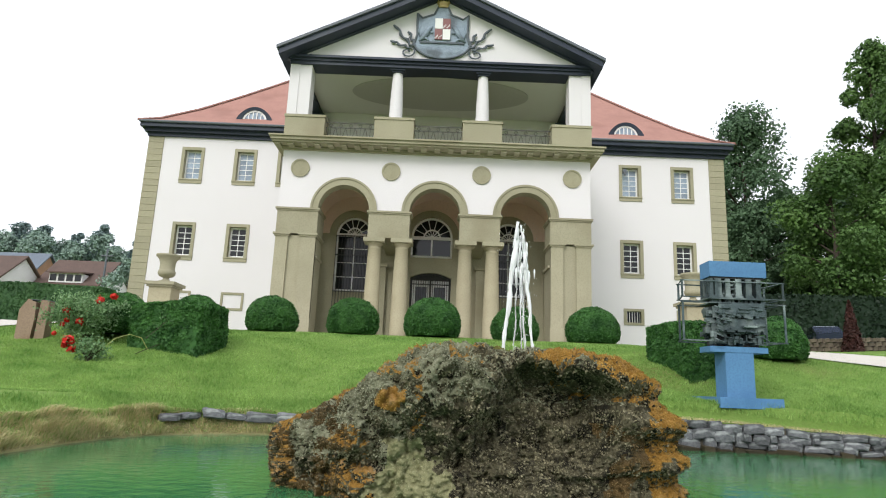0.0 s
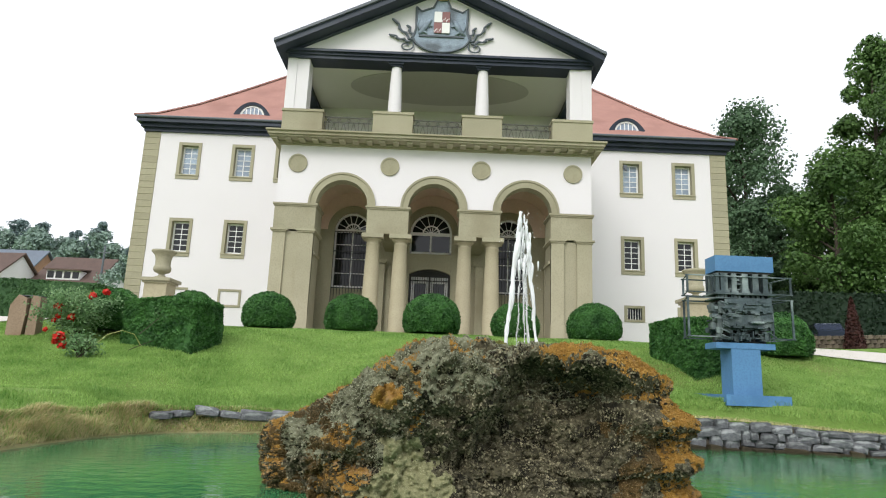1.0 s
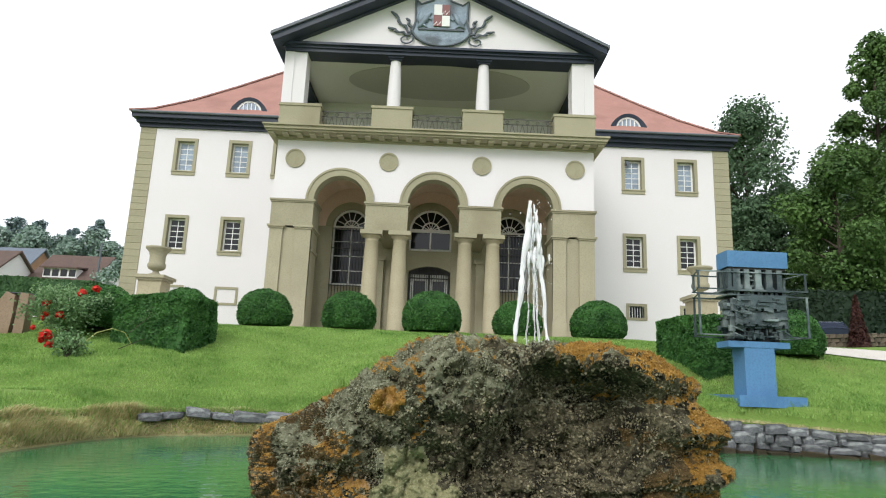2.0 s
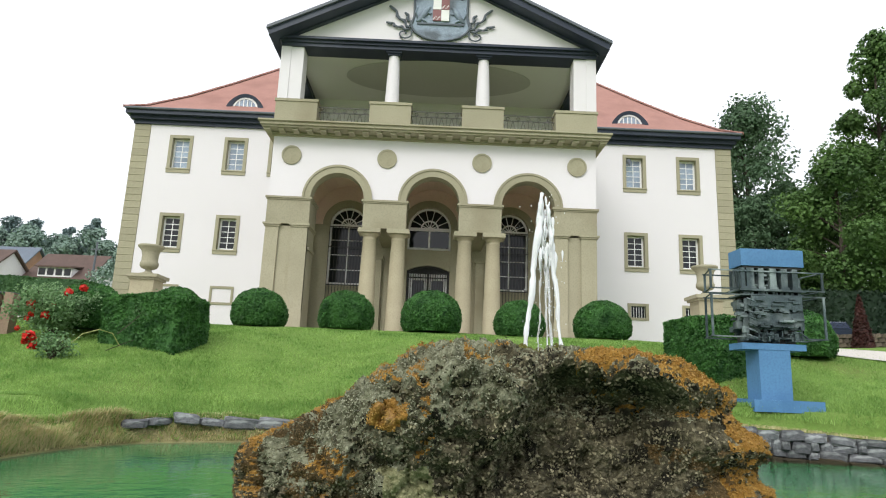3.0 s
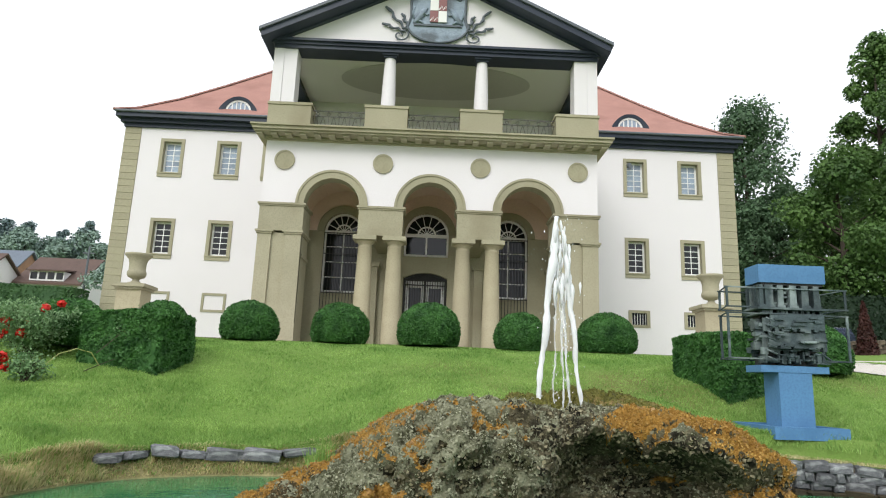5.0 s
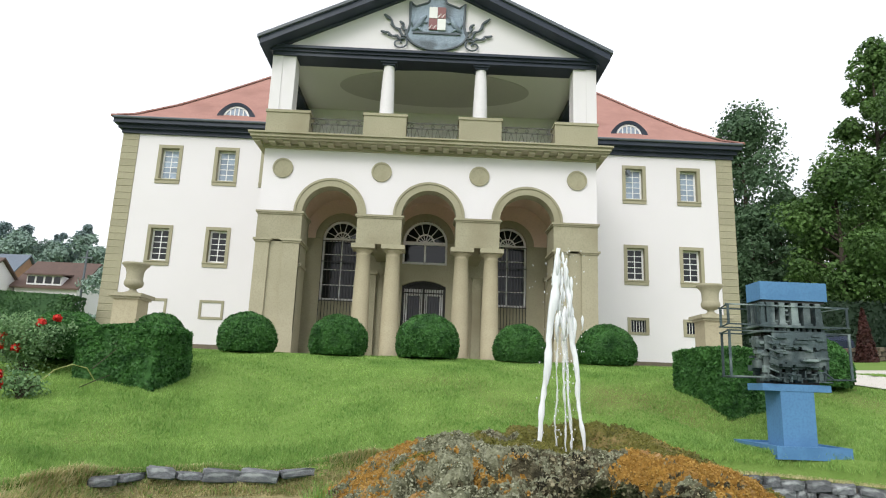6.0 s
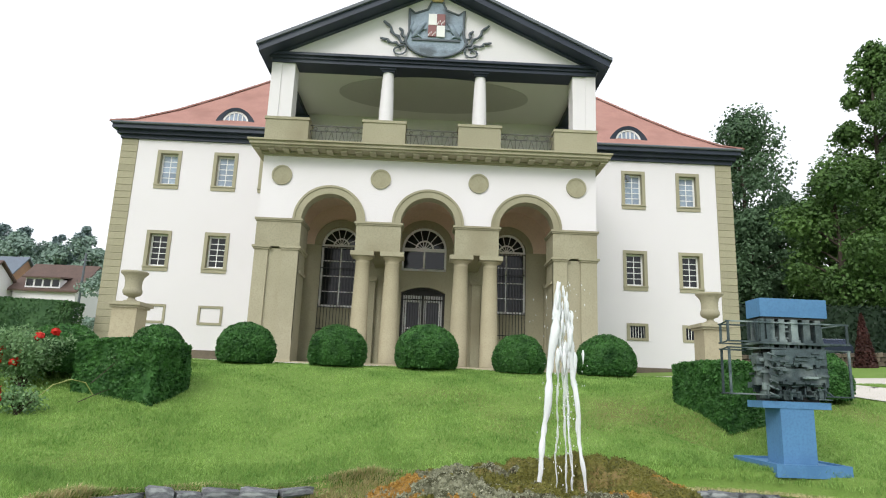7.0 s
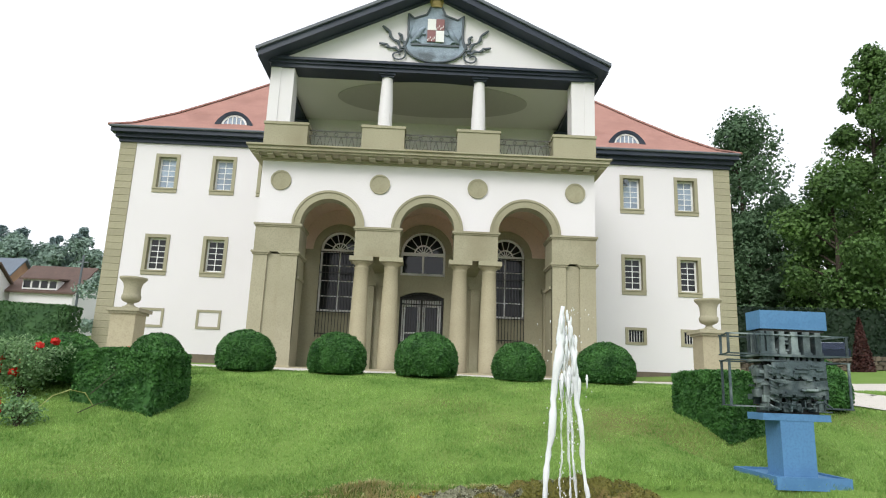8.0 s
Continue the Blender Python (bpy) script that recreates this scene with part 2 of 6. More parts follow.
def pierced(x0, x1, z0, z1, y0, y1, holes):
    """A wall along x with rectangular holes that go through it."""
    xs = sorted({x0, x1, *[h[0] for h in holes], *[h[1] for h in holes]})
    zs = sorted({z0, z1, *[h[2] for h in holes], *[h[3] for h in holes]})
    bm = bmesh.new()
    solid = {}
    for i in range(len(xs) - 1):
        for j in range(len(zs) - 1):
            cx, cz = (xs[i] + xs[i + 1]) / 2, (zs[j] + zs[j + 1]) / 2
            solid[i, j] = not any(h[0] < cx < h[1] and h[2] < cz < h[3] for h in holes)
    vs = {}

    def v(i, j, k):
        if (i, j, k) not in vs:
            vs[i, j, k] = bm.verts.new((xs[i], (y0, y1)[k], zs[j]))
        return vs[i, j, k]

    for (i, j), s in solid.items():
        if not s:
            continue
        bm.faces.new((v(i, j, 0), v(i + 1, j, 0), v(i + 1, j + 1, 0), v(i, j + 1, 0)))
        bm.faces.new((v(i, j, 1), v(i, j + 1, 1), v(i + 1, j + 1, 1), v(i + 1, j, 1)))
        for (di, dj), (a, b) in (((-1, 0), ((i, j), (i, j + 1))), ((1, 0), ((i + 1, j), (i + 1, j + 1))), ((0, -1), ((i, j), (i + 1, j))), ((0, 1), ((i, j + 1), (i + 1, j + 1)))):
            if not solid.get((i + di, j + dj), False):
                bm.faces.new((v(*a, 0), v(*b, 0), v(*b, 1), v(*a, 1)))
    return bm


def mesh_np(name, verts, faces, material, parent=None, smooth=False):
    """A mesh object from arrays; every face has as many corners as faces has columns."""
    verts, faces = np.asarray(verts, np.float32), np.asarray(faces, np.int32)
    me = bpy.data.meshes.new(name)
    n, k = faces.shape
    me.vertices.add(len(verts))
    me.vertices.foreach_set("co", verts.ravel())
    me.loops.add(n * k)
    me.loops.foreach_set("vertex_index", faces.ravel())
    me.polygons.add(n)
    me.polygons.foreach_set("loop_start", np.arange(n, dtype=np.int32) * k)
    if smooth:
        me.polygons.foreach_set("use_smooth", np.ones(n, bool))
    me.update(calc_edges=True)
    me.materials.append(material)
    ob = new(name, me)
    ob.parent = parent
    return ob


rng = np.random.default_rng(7)


def unit(v):
    return v / np.maximum(np.linalg.norm(v, axis=1, keepdims=True), 1e-9)


def leaves(name, pts, normals, size, material, parent=None, jitter=0.8, long=1.6):
    """One small folded quad at each point, turned roughly along the normal given there."""
    n = len(pts)
    nrm = unit(normals + rng.normal(0, jitter, (n, 3)))
    u = unit(np.cross(nrm, rng.normal(0, 1, (n, 3))))
    w = np.cross(nrm, u)
    s = size * rng.uniform(0.6, 1.3, (n, 1))
    a, b = u * s * long * 0.5, w * s * 0.5
    v = np.stack([pts - a, pts + b - nrm * s * 0.1, pts + a, pts - b - nrm * s * 0.1], 1).reshape(-1, 3)
    return mesh_np(name, v, np.arange(4 * n).reshape(n, 4), material, parent)


def hash3(i, j, k, s=0):
    h = (i * 374761393 + j * 668265263 + k * 2147483647 + s * 974634533) & 0xFFFFFFFF
    h = ((h ^ (h >> 13)) * 1274126177) & 0xFFFFFFFF
    return ((h ^ (h >> 16)) & 0xFFFF) / 65535.0


def vnoise(p, s=0):
    """Smooth value noise, -1 to 1."""
    i = np.floor(p).astype(np.int64)
    f = p - i
    f = f * f * (3 - 2 * f)
    out = 0
    for dx in (0, 1):
        for dy in (0, 1):
            for dz in (0, 1):
                w = (f[:, 0] if dx else 1 - f[:, 0]) * (f[:, 1] if dy else 1 - f[:, 1]) * (f[:, 2] if dz else 1 - f[:, 2])
                out = out + w * hash3(i[:, 0] + dx, i[:, 1] + dy, i[:, 2] + dz, s)
    return out * 2 - 1


def knobs(p, s=0):
    """Distance to the nearest of scattered points: rounded knobs."""
    i = np.floor(p).astype(np.int64)
    best = np.full(len(p), 9.0)
    for dx in (-1, 0, 1):
        for dy in (-1, 0, 1):
            for dz in (-1, 0, 1):
                c = i + (dx, dy, dz)
                q = c + np.stack([hash3(c[:, 0], c[:, 1], c[:, 2], s + m) for m in (1, 2, 3)], 1)
                best = np.minimum(best, ((q - p) ** 2).sum(1))
    return np.sqrt(best)


def smooth01(x, a, b):
    t = np.clip((x - a) / (b - a), 0, 1)
    return t * t * (3 - 2 * t)


# ---- ground ----
WATER_Z = 0.0
POOL_X, POOL_Y, POOL_B, POOL_N = 1.05, -20.5, 5.35, 4.0
POOL_LEFT, POOL_RIGHT = 5.9, 10.0


def pool_reach(x, y, grow=0.0):
    """1 on the pool's rim, less over the water, more on the land; x and y from the middle."""
    a = np.where(x < 0, POOL_LEFT, POOL_RIGHT) + grow
    return (np.abs(x / a) ** POOL_N + np.abs(y / (POOL_B + grow)) ** POOL_N) ** (1 / POOL_N)


def pool_edge(a, grow=0.0):
    """A point of the pool's rim at the angle a."""
    c, s = np.cos(a), np.sin(a)
    r = 1 / pool_reach(c, s, grow)
    return POOL_X + r * c, POOL_Y + r * s


LAND_Y = np.array([-60, -26, -15.6, -14.8, -12.4, -10.5, -9.0, -7.6, -6.6, -4.0, 0.0, 9.6, 30.0, 60.0, 120.0, 250.0, 900.0])
LAND_Z = np.array([0.5, 0.6, 0.66, 0.93, 1.48, 1.98, 2.30, 2.46, 2.53, 2.62, 2.74, 3.05, 4.2, 7.0, 14.0, 20.0, 22.0])


def land(x, y):
    """The height of the ground."""
    x, y = np.asarray(x, float), np.asarray(y, float)
    z = np.interp(y, LAND_Y, LAND_Z)
    z = z + 0.055 * np.clip(x - 9, 0, 40) * smooth01(y, -10, 8)
    z = z + 0.05 * vnoise(np.stack([x.ravel() * 0.35, y.ravel() * 0.35, 0 * x.ravel()], 1)).reshape(x.shape) * smooth01(y, -16, -13) * (1 - smooth01(y, -8, -5))
    # a level pad for the sculpture
    off = np.hypot(np.maximum(np.abs(x - 6.52) - 0.75, 0), np.maximum(np.abs(y + 14.25) - 0.85, 0))
    z = np.minimum(z, 0.90 + 0.45 * np.maximum(off - 0.1, 0))
    far = np.hypot(x - POOL_X, y - POOL_Y)
    e = pool_reach(x - POOL_X, y - POOL_Y)
    out = np.where(e > 0.2, far * (1 - 1 / np.maximum(e, 0.2)), -5)
    rim = 0.58 - 0.24 * smooth01(-x, 0.5, 2.5) - 0.17 * smooth01(x, 5.0, 9.0)
    return np.minimum(z, rim + (0.30 + 1.3 * smooth01(x, 2.5, 4.5)) * np.maximum(out - 0.2, 0))


def build_ground():
    na = 480
    ang = np.linspace(0, 2 * math.pi, na, endpoint=False)
    ex, ey = pool_edge(ang, 0.3)
    rows_x, rows_y = [], []
    steps = np.concatenate([[0.0], np.linspace(0.0, 1.2, 8), np.linspace(1.5, 6, 26), np.geomspace(6.3, 60, 60), np.geomspace(66, 1500, 24)])
    dx, dy = np.cos(ang), np.sin(ang)
    for s in steps:
        rows_x.append(ex + dx * s)
        rows_y.append(ey + dy * s)
    X, Y = np.array(rows_x), np.array(rows_y)
    Z = land(X, Y)
    Z[0] = -0.2
    v = np.stack([X.ravel(), Y.ravel(), Z.ravel()], 1)
    i, j = np.meshgrid(np.arange(len(steps) - 1), np.arange(na), indexing="ij")
    a = i * na + j
    b = i * na + (j + 1) % na
    f = np.stack([a.ravel(), (a + na).ravel(), (b + na).ravel(), b.ravel()], 1)
    return tagged(mesh_np("ground", v, f, SOIL, smooth=True), "mown green lawn sloping up from the pool", "lawn", kind="structure")


build_ground()


def strip(name, line, wide, material, label, lift=0.03):
    """A path laid on the ground along a line of x, y."""
    P = np.array(line, float)
    t = np.linspace(0, len(P) - 1, len(P) * 8)
    cx, cy = np.interp(t, range(len(P)), P[:, 0]), np.interp(t, range(len(P)), P[:, 1])
    W = np.interp(t, range(len(P)), wide)
    d = unit(np.stack([np.gradient(cx), np.gradient(cy)], 1))
    k = 9
    V = []
    for s in np.linspace(-0.5, 0.5, k):
        x, y = cx - d[:, 1] * W * s, cy + d[:, 0] * W * s
        V.append(np.stack([x, y, land(x, y) + lift], 1))
    V = np.stack(V, 1)
    n = len(t)
    i, j = np.meshgrid(np.arange(n - 1), np.arange(k - 1), indexing="ij")
    a = i * k + j
    f = np.stack([a.ravel(), (a + k).ravel(), (a + k + 1).ravel(), (a + 1).ravel()], 1)
    return tagged(mesh_np(name, V.reshape(-1, 3), f, material, smooth=True), label, "path", kind="structure")


strip("pavement", [(-30, -2.2), (-16, -2.4), (-8, -3.1), (0, -3.2), (8, -3.1), (14, -3.6), (22, -2), (34, 3)], [4.5, 4.8, 6.2, 6.4, 6.2, 5.2, 4, 4], GRAVEL, "pale gravel forecourt along the house", 0.03)
strip("path", [(9.5, -3.5), (11.6, -8.8), (14.2, -10.2), (19, -10.6), (30, -9.5)], [2.6, 2.6, 2.4, 2.2, 2.2], GRAVEL, "pale gravel garden path", 0.05)
strip("path", [(-11.0, -3.5), (-11.6, -7.5), (-13.4, -9.9), (-20, -10.4), (-34, -10.2)], [2.4, 2.4, 2.4, 2.4, 2.4], GRAVEL, "pale gravel garden path", 0.05)

# ---- house ----
house = tagged(group_at("manor_house", 0, 0, 0), "white rendered manor house with olive stone portico and red tiled roof", "house")
GROUND_Z = 2.82
SPRING = 8.58
ARCHES = ((-4.08, 1.14), (0.0, 1.14), (4.08, 1.13))
PIERS = ((-7.0, -5.22), (-2.94, -1.10), (1.14, 2.95), (5.21, 7.0))


def arcade(x0, x1, z_top, y0, y1, arches, n=24):
    """The wall over a row of arches, from their spring up."""
    bm = bmesh.new()
    edge = []
    x = x0
    for cx, r in arches:
        edge.append((x, cx - r, None))
        edge.append((cx, r, "arch"))
        x = cx + r
    edge.append((x, x1, None))
    for a, b, kind in edge:
        if kind is None:
            box(bm, a, b, y0, y1, SPRING, z_top)
        else:
            pts = [(a - b * math.cos(math.pi * i / n), SPRING + b * math.sin(math.pi * i / n)) for i in range(n + 1)]
            for (xa, za), (xb, zb) in zip(pts, pts[1:]):
                q = [bm.verts.new(p) for p in ((xa, y0, za), (xb, y0, zb), (xb, y0, z_top), (xa, y0, z_top), (xa, y1, za), (xb, y1, zb), (xb, y1, z_top), (xa, y1, z_top))]
                bm.faces.new((q[0], q[1], q[2], q[3]))
                bm.faces.new((q[4], q[7], q[6], q[5]))
                bm.faces.new((q[0], q[4], q[5], q[1]))
    bmesh.ops.remove_doubles(bm, verts=bm.verts, dist=0.0005)
    return bm


front = part("wall", arcade(-7.0, 7.0, 11.36, 0.0, 0.55, ARCHES), WHITE, house, "white rendered arcade wall")
for cx, r in ARCHES:
    part("archivolt", ring(ring(bmesh.new(), cx, SPRING, r - 0.004, r + 0.31, -0.06, 0.56), cx, SPRING, r + 0.26, r + 0.35, -0.10, 0.1), STONE, house, "olive stone arch moulding")
for cx in (-6.17, -2.05, 2.05, 6.17):
    medal = part("medallion", lathe(bmesh.new(), [(0.36, 0), (0.36, 0.03)], n=40), STONE, house, "round olive stone disc")
    medal.matrix_basis = pose(cx, -0.005, 10.44, 90, 0, 0)
    rim = part("rim", ring(bmesh.new(), 0, 0, 0.355, 0.425, -0.06, 0.0, 0, 360, 40), STONE, medal)
    rim.matrix_basis = pose(0, 0, 0, -90, 0, 0)


def end_pier(s):
    """A corner pier: cap block, impost band and three upright strips."""
    a, b = PIERS[0] if s < 0 else PIERS[3]
    pier = part("pier", boxes((a, b, 0.06, 1.5, GROUND_Z, 7.32)), STONE, house, "olive sandstone corner pier")
    part("cap_block", boxes((a - 0.02, b + 0.02, -0.02, 1.5, 7.40, 8.44), (a - 0.06, b + 0.06, -0.06, 1.52, 8.44, 8.50), (a - 0.10, b + 0.10, -0.10, 1.54, 8.50, SPRING)), STONE, pier)
    for p, q in ((a, a + 0.56), (b - 0.66, b)):
        part("pilaster", boxes((p, q, -0.04, 0.2, GROUND_Z + 0.85, 7.26), (p - 0.02, q + 0.02, -0.055, 0.2, GROUND_Z, GROUND_Z + 0.85)), STONE, pier)
        part("impost", boxes((p - 0.05, q + 0.05, -0.09, 1.55, 7.26, 7.33), (p - 0.10, q + 0.10, -0.14, 1.56, 7.33, 7.41)), STONE, pier)
    part("plinth", boxes((a - 0.05, b + 0.05, -0.10, 1.6, GROUND_Z - 0.2, GROUND_Z + 0.05)), STONE_PALE, pier)
    inner = b if s < 0 else a
    part("reveal_band", boxes((inner - 0.03 - 0.05, inner + 0.05 + 0.03, 0.2, 1.5, 6.35, 6.47)), STONE, pier)


end_pier(-1)
end_pier(1)


def column(x):
    prof = [(0.375, 0), (0.375, 0.04), (0.365, 0.9), (0.36, 1.2), (0.345, 2.0), (0.32, 3.0), (0.285, 4.05), (0.30, 4.07), (0.30, 4.12), (0.285, 4.13), (0.285, 4.2), (0.36, 4.28), (0.42, 4.34)]
    col = part("column", lathe(bmesh.new(), prof, n=32), STONE_PALE, house, "smooth sandstone column", smooth=False)
    col.data.polygons.foreach_set("use_smooth", [len(p.vertices) == 4 for p in col.data.polygons])
    col.matrix_basis = pose(x, 0.42, GROUND_Z + 0.02)
    part("abacus", boxes((-0.48, 0.48, -0.48, 0.48, 4.34, 4.52)), STONE, col)


for a, b in PIERS[1:3]:
    mid = (a + b) / 2
    column(mid - 0.61)
    column(mid + 0.61)
    ent = part("entablature_block", boxes((a, b, -0.02, 0.9, 7.36, 8.44), (a - 0.04, b + 0.04, -0.06, 0.92, 8.44, 8.50), (a - 0.09, b + 0.09, -0.10, 0.95, 8.50, SPRING)), STONE, house, "plain olive stone block over paired columns")
    part("plinth", boxes((a - 0.12, b + 0.12, -0.12, 1.0, GROUND_Z - 0.2, GROUND_Z + 0.02)), STONE_PALE, ent)

# loggia floor, back wall, vaults
BACK = 4.1
part("loggia_floor", boxes((-7.0, 7.0, 0.0, BACK, GROUND_Z - 0.25, GROUND_Z)), STONE_PALE, house)
BACKS = ((-4.09, 0.9), (-0.13, 1.05), (3.80, 0.9))
holes = [(-4.99, -3.19, 4.4, 8.42), (-1.14, 0.92, GROUND_Z, 6.62), (-1.18, 0.92, 7.35, 8.42), (2.90, 4.70, 4.4, 8.42)]
part("loggia_back_wall", pierced(-7, 7, GROUND_Z, 8.42, BACK, BACK + 0.4, holes), STONE, house, "olive stone loggia wall")


def lunette_wall(n=28):
    bm = bmesh.new()
    z_top, y0, y1 = 11.3, BACK, BACK + 0.4
    x = -7.0
    for cx, r in BACKS:
        box(bm, x, cx - r, y0, y1, 8.42, z_top)
        pts = [(cx - r * math.cos(math.pi * i / n), 8.42 + r * math.sin(math.pi * i / n)) for i in range(n + 1)]
        for (xa, za), (xb, zb) in zip(pts, pts[1:]):
            q = [bm.verts.new(p) for p in ((xa, y0, za), (xb, y0, zb), (xb, y0, z_top), (xa, y0, z_top), (xa, y1, za), (xb, y1, zb))]
            bm.faces.new((q[0], q[1], q[2], q[3]))
            bm.faces.new((q[0], q[4], q[5], q[1]))
        x = cx + r
    box(bm, x, 7.0, y0, y1, 8.42, z_top)
    bmesh.ops.remove_doubles(bm, verts=bm.verts, dist=0.0005)
    return bm


part("loggia_lunette_wall", lunette_wall(), PINK, house, "pinkish plastered wall under the vault")
for cx, r in BACKS:
    part("back_archivolt", ring(bmesh.new(), cx, 8.42, r + 0.0, r + 0.34, BACK - 0.08, BACK + 0.3), STONE, house)
for x in (-6.2, -2.55, -1.75, 1.6, 2.35, 5.75):
    pil = part("back_pilaster", boxes((x - 0.2, x + 0.2, BACK - 0.28, BACK + 0.1, GROUND_Z, 6.75)), STONE, house)
    part("pilaster_cap", boxes((x - 0.27, x + 0.27, BACK - 0.36, BACK + 0.1, 6.75, 6.92)), STONE, pil)


def vault(cx, half, z0, rise, y0, y1, n=20):
    bm = bmesh.new()
    P = [(cx - half * math.cos(math.pi * i / n), z0 + rise * math.sin(math.pi * i / n)) for i in range(n + 1)]
    for (xa, za), (xb, zb) in zip(P, P[1:]):
        q = [bm.verts.new(p) for p in ((xa, y0, za), (xb, y0, zb), (xb, y1, zb), (xa, y1, za), (xa, y0, za + 0.12), (xb, y0, zb + 0.12), (xb, y1, zb + 0.12), (xa, y1, za + 0.12))]
        bm.faces.new((q[0], q[3], q[2], q[1]))
        bm.faces.new((q[4], q[5], q[6], q[7]))
    return bm


for cx, _ in ARCHES:
    part("vault", vault(cx, 1.86, 8.35, 2.05, 0.55, BACK), PINK, house, "pinkish plastered vault")
for x in (-2.05, 2.05):
    part("cross_wall", boxes((x - 0.2, x + 0.2, 0.55, BACK, 8.2, 11.2)), PINK, house)
    part("architrave", boxes((x - 0.35, x + 0.35, 0.9, BACK, 7.4, 8.2)), STONE, house)
for s in (-1, 1):
    a, b = sorted((s * 6.0, s * 7.0))
    part("rear_side_pier", boxes((a, b, 3.45, BACK, GROUND_Z, 8.3)), STONE, house)
    part("side_wall_upper", boxes((a, b, 0.55, 1.5, 8.58, 11.3), (a, b, 1.5, 3.45, 9.7, 11.3), (a, b, 3.45, BACK, 8.3, 11.3)), PINK, house)
    part("side_pilaster", boxes((*sorted((s * 5.78, s * 6.0)), 3.5, 4.0, GROUND_Z, 6.75), (*sorted((s * 5.70, s * 6.0)), 3.42, 4.08, 6.75, 6.92)), STONE, house)
    # outer flank of the projecting block
    part("flank_wall", boxes((*sorted((s * 6.4, s * 6.995)), BACK + 0.4, 9.6, 2.6, 11.4)), WHITE, house)


def fan_window(cx, r, z0, glass_bottom, cols):
    """A tall arched window: frame, fan of glazing bars, mullions and panes."""
    y = BACK + 0.16
    win = part("window", ring(boxes((cx - r, cx - r + 0.09, y, y + 0.1, glass_bottom, z0), (cx + r - 0.09, cx + r, y, y + 0.1, glass_bottom, z0), (cx - r, cx + r, y, y + 0.1, glass_bottom, glass_bottom + 0.1), (cx - r, cx + r, y - 0.02, y + 0.1, z0 - 0.10, z0 + 0.06)), cx, z0, r - 0.1, r, y, y + 0.1), FRAME_WHITE, house, "white framed arched window with fanlight")
    fan = ring(bmesh.new(), cx, z0, r * 0.36, r * 0.43, y, y + 0.06)
    ring(fan, cx, z0, 0.0 + 0.05, 0.13, y, y + 0.06)
    for k in range(1, 7):
        a = math.pi * k / 7
        rod(fan, (cx + 0.1 * math.cos(a), y + 0.03, z0 + 0.1 * math.sin(a)), (cx + (r - 0.05) * math.cos(a), y + 0.03, z0 + (r - 0.05) * math.sin(a)), 0.024, 4)
    part("glazing_fan", fan, FRAME_WHITE, win)
    rows = max(1, round((z0 - glass_bottom) / 0.75))
    bars = bmesh.new()
    for k in range(1, cols):
        x = cx - r + 2 * r * k / cols
        box(bars, x - 0.04, x + 0.04, y, y + 0.08, glass_bottom, z0)
    for k in range(1, rows):
        z = glass_bottom + (z0 - glass_bottom) * k / rows
        box(bars, cx - r, cx + r, y + 0.01, y + 0.07, z - 0.02, z + 0.02)
    part("glazing_grid", bars, FRAME_WHITE, win)
    for i in range(cols):
        for k in range(rows):
            xa, xb = cx - r + 2 * r * i / cols, cx - r + 2 * r * (i + 1) / cols
            za, zb = glass_bottom + (z0 - glass_bottom) * k / rows, glass_bottom + (z0 - glass_bottom) * (k + 1) / rows
            part("pane", boxes((xa, xb, y + 0.04, y + 0.05, za, zb)), GLASS, win)
    fanlight = bmesh.new()
    pts = [(cx + r * math.cos(math.pi * i / 24), z0 + r * math.sin(math.pi * i / 24)) for i in range(25)]
    prism(fanlight, pts, y + 0.04, y + 0.05)
    part("fanlight_pane", fanlight, GLASS, win)
    return win


w1 = fan_window(-4.09, 0.9, 8.42, 5.5, 2)
w2 = fan_window(-0.13, 1.05, 8.42, 7.38, 2)
w3 = fan_window(3.80, 0.9, 8.42, 5.5, 2)
for cx in (-4.09, 3.80):
    g = boxes(*[(cx - 0.9, cx + 0.9, BACK - 0.05, BACK - 0.02, z, z + 0.04) for z in (4.45, 5.45, 7.3, 8.3)])
    for k in range(13):
        x = cx - 0.88 + 1.76 * k / 12
        rod(g, (x, BACK - 0.035, 4.3), (x, BACK - 0.035, 8.35), 0.016, 5)
    part("window_grille", g, IRON, house, "black iron bars")
    part("parapet", boxes((cx - 0.9, cx + 0.9, BACK + 0.12, BACK + 0.3, 4.4, 5.5)), STONE, house)


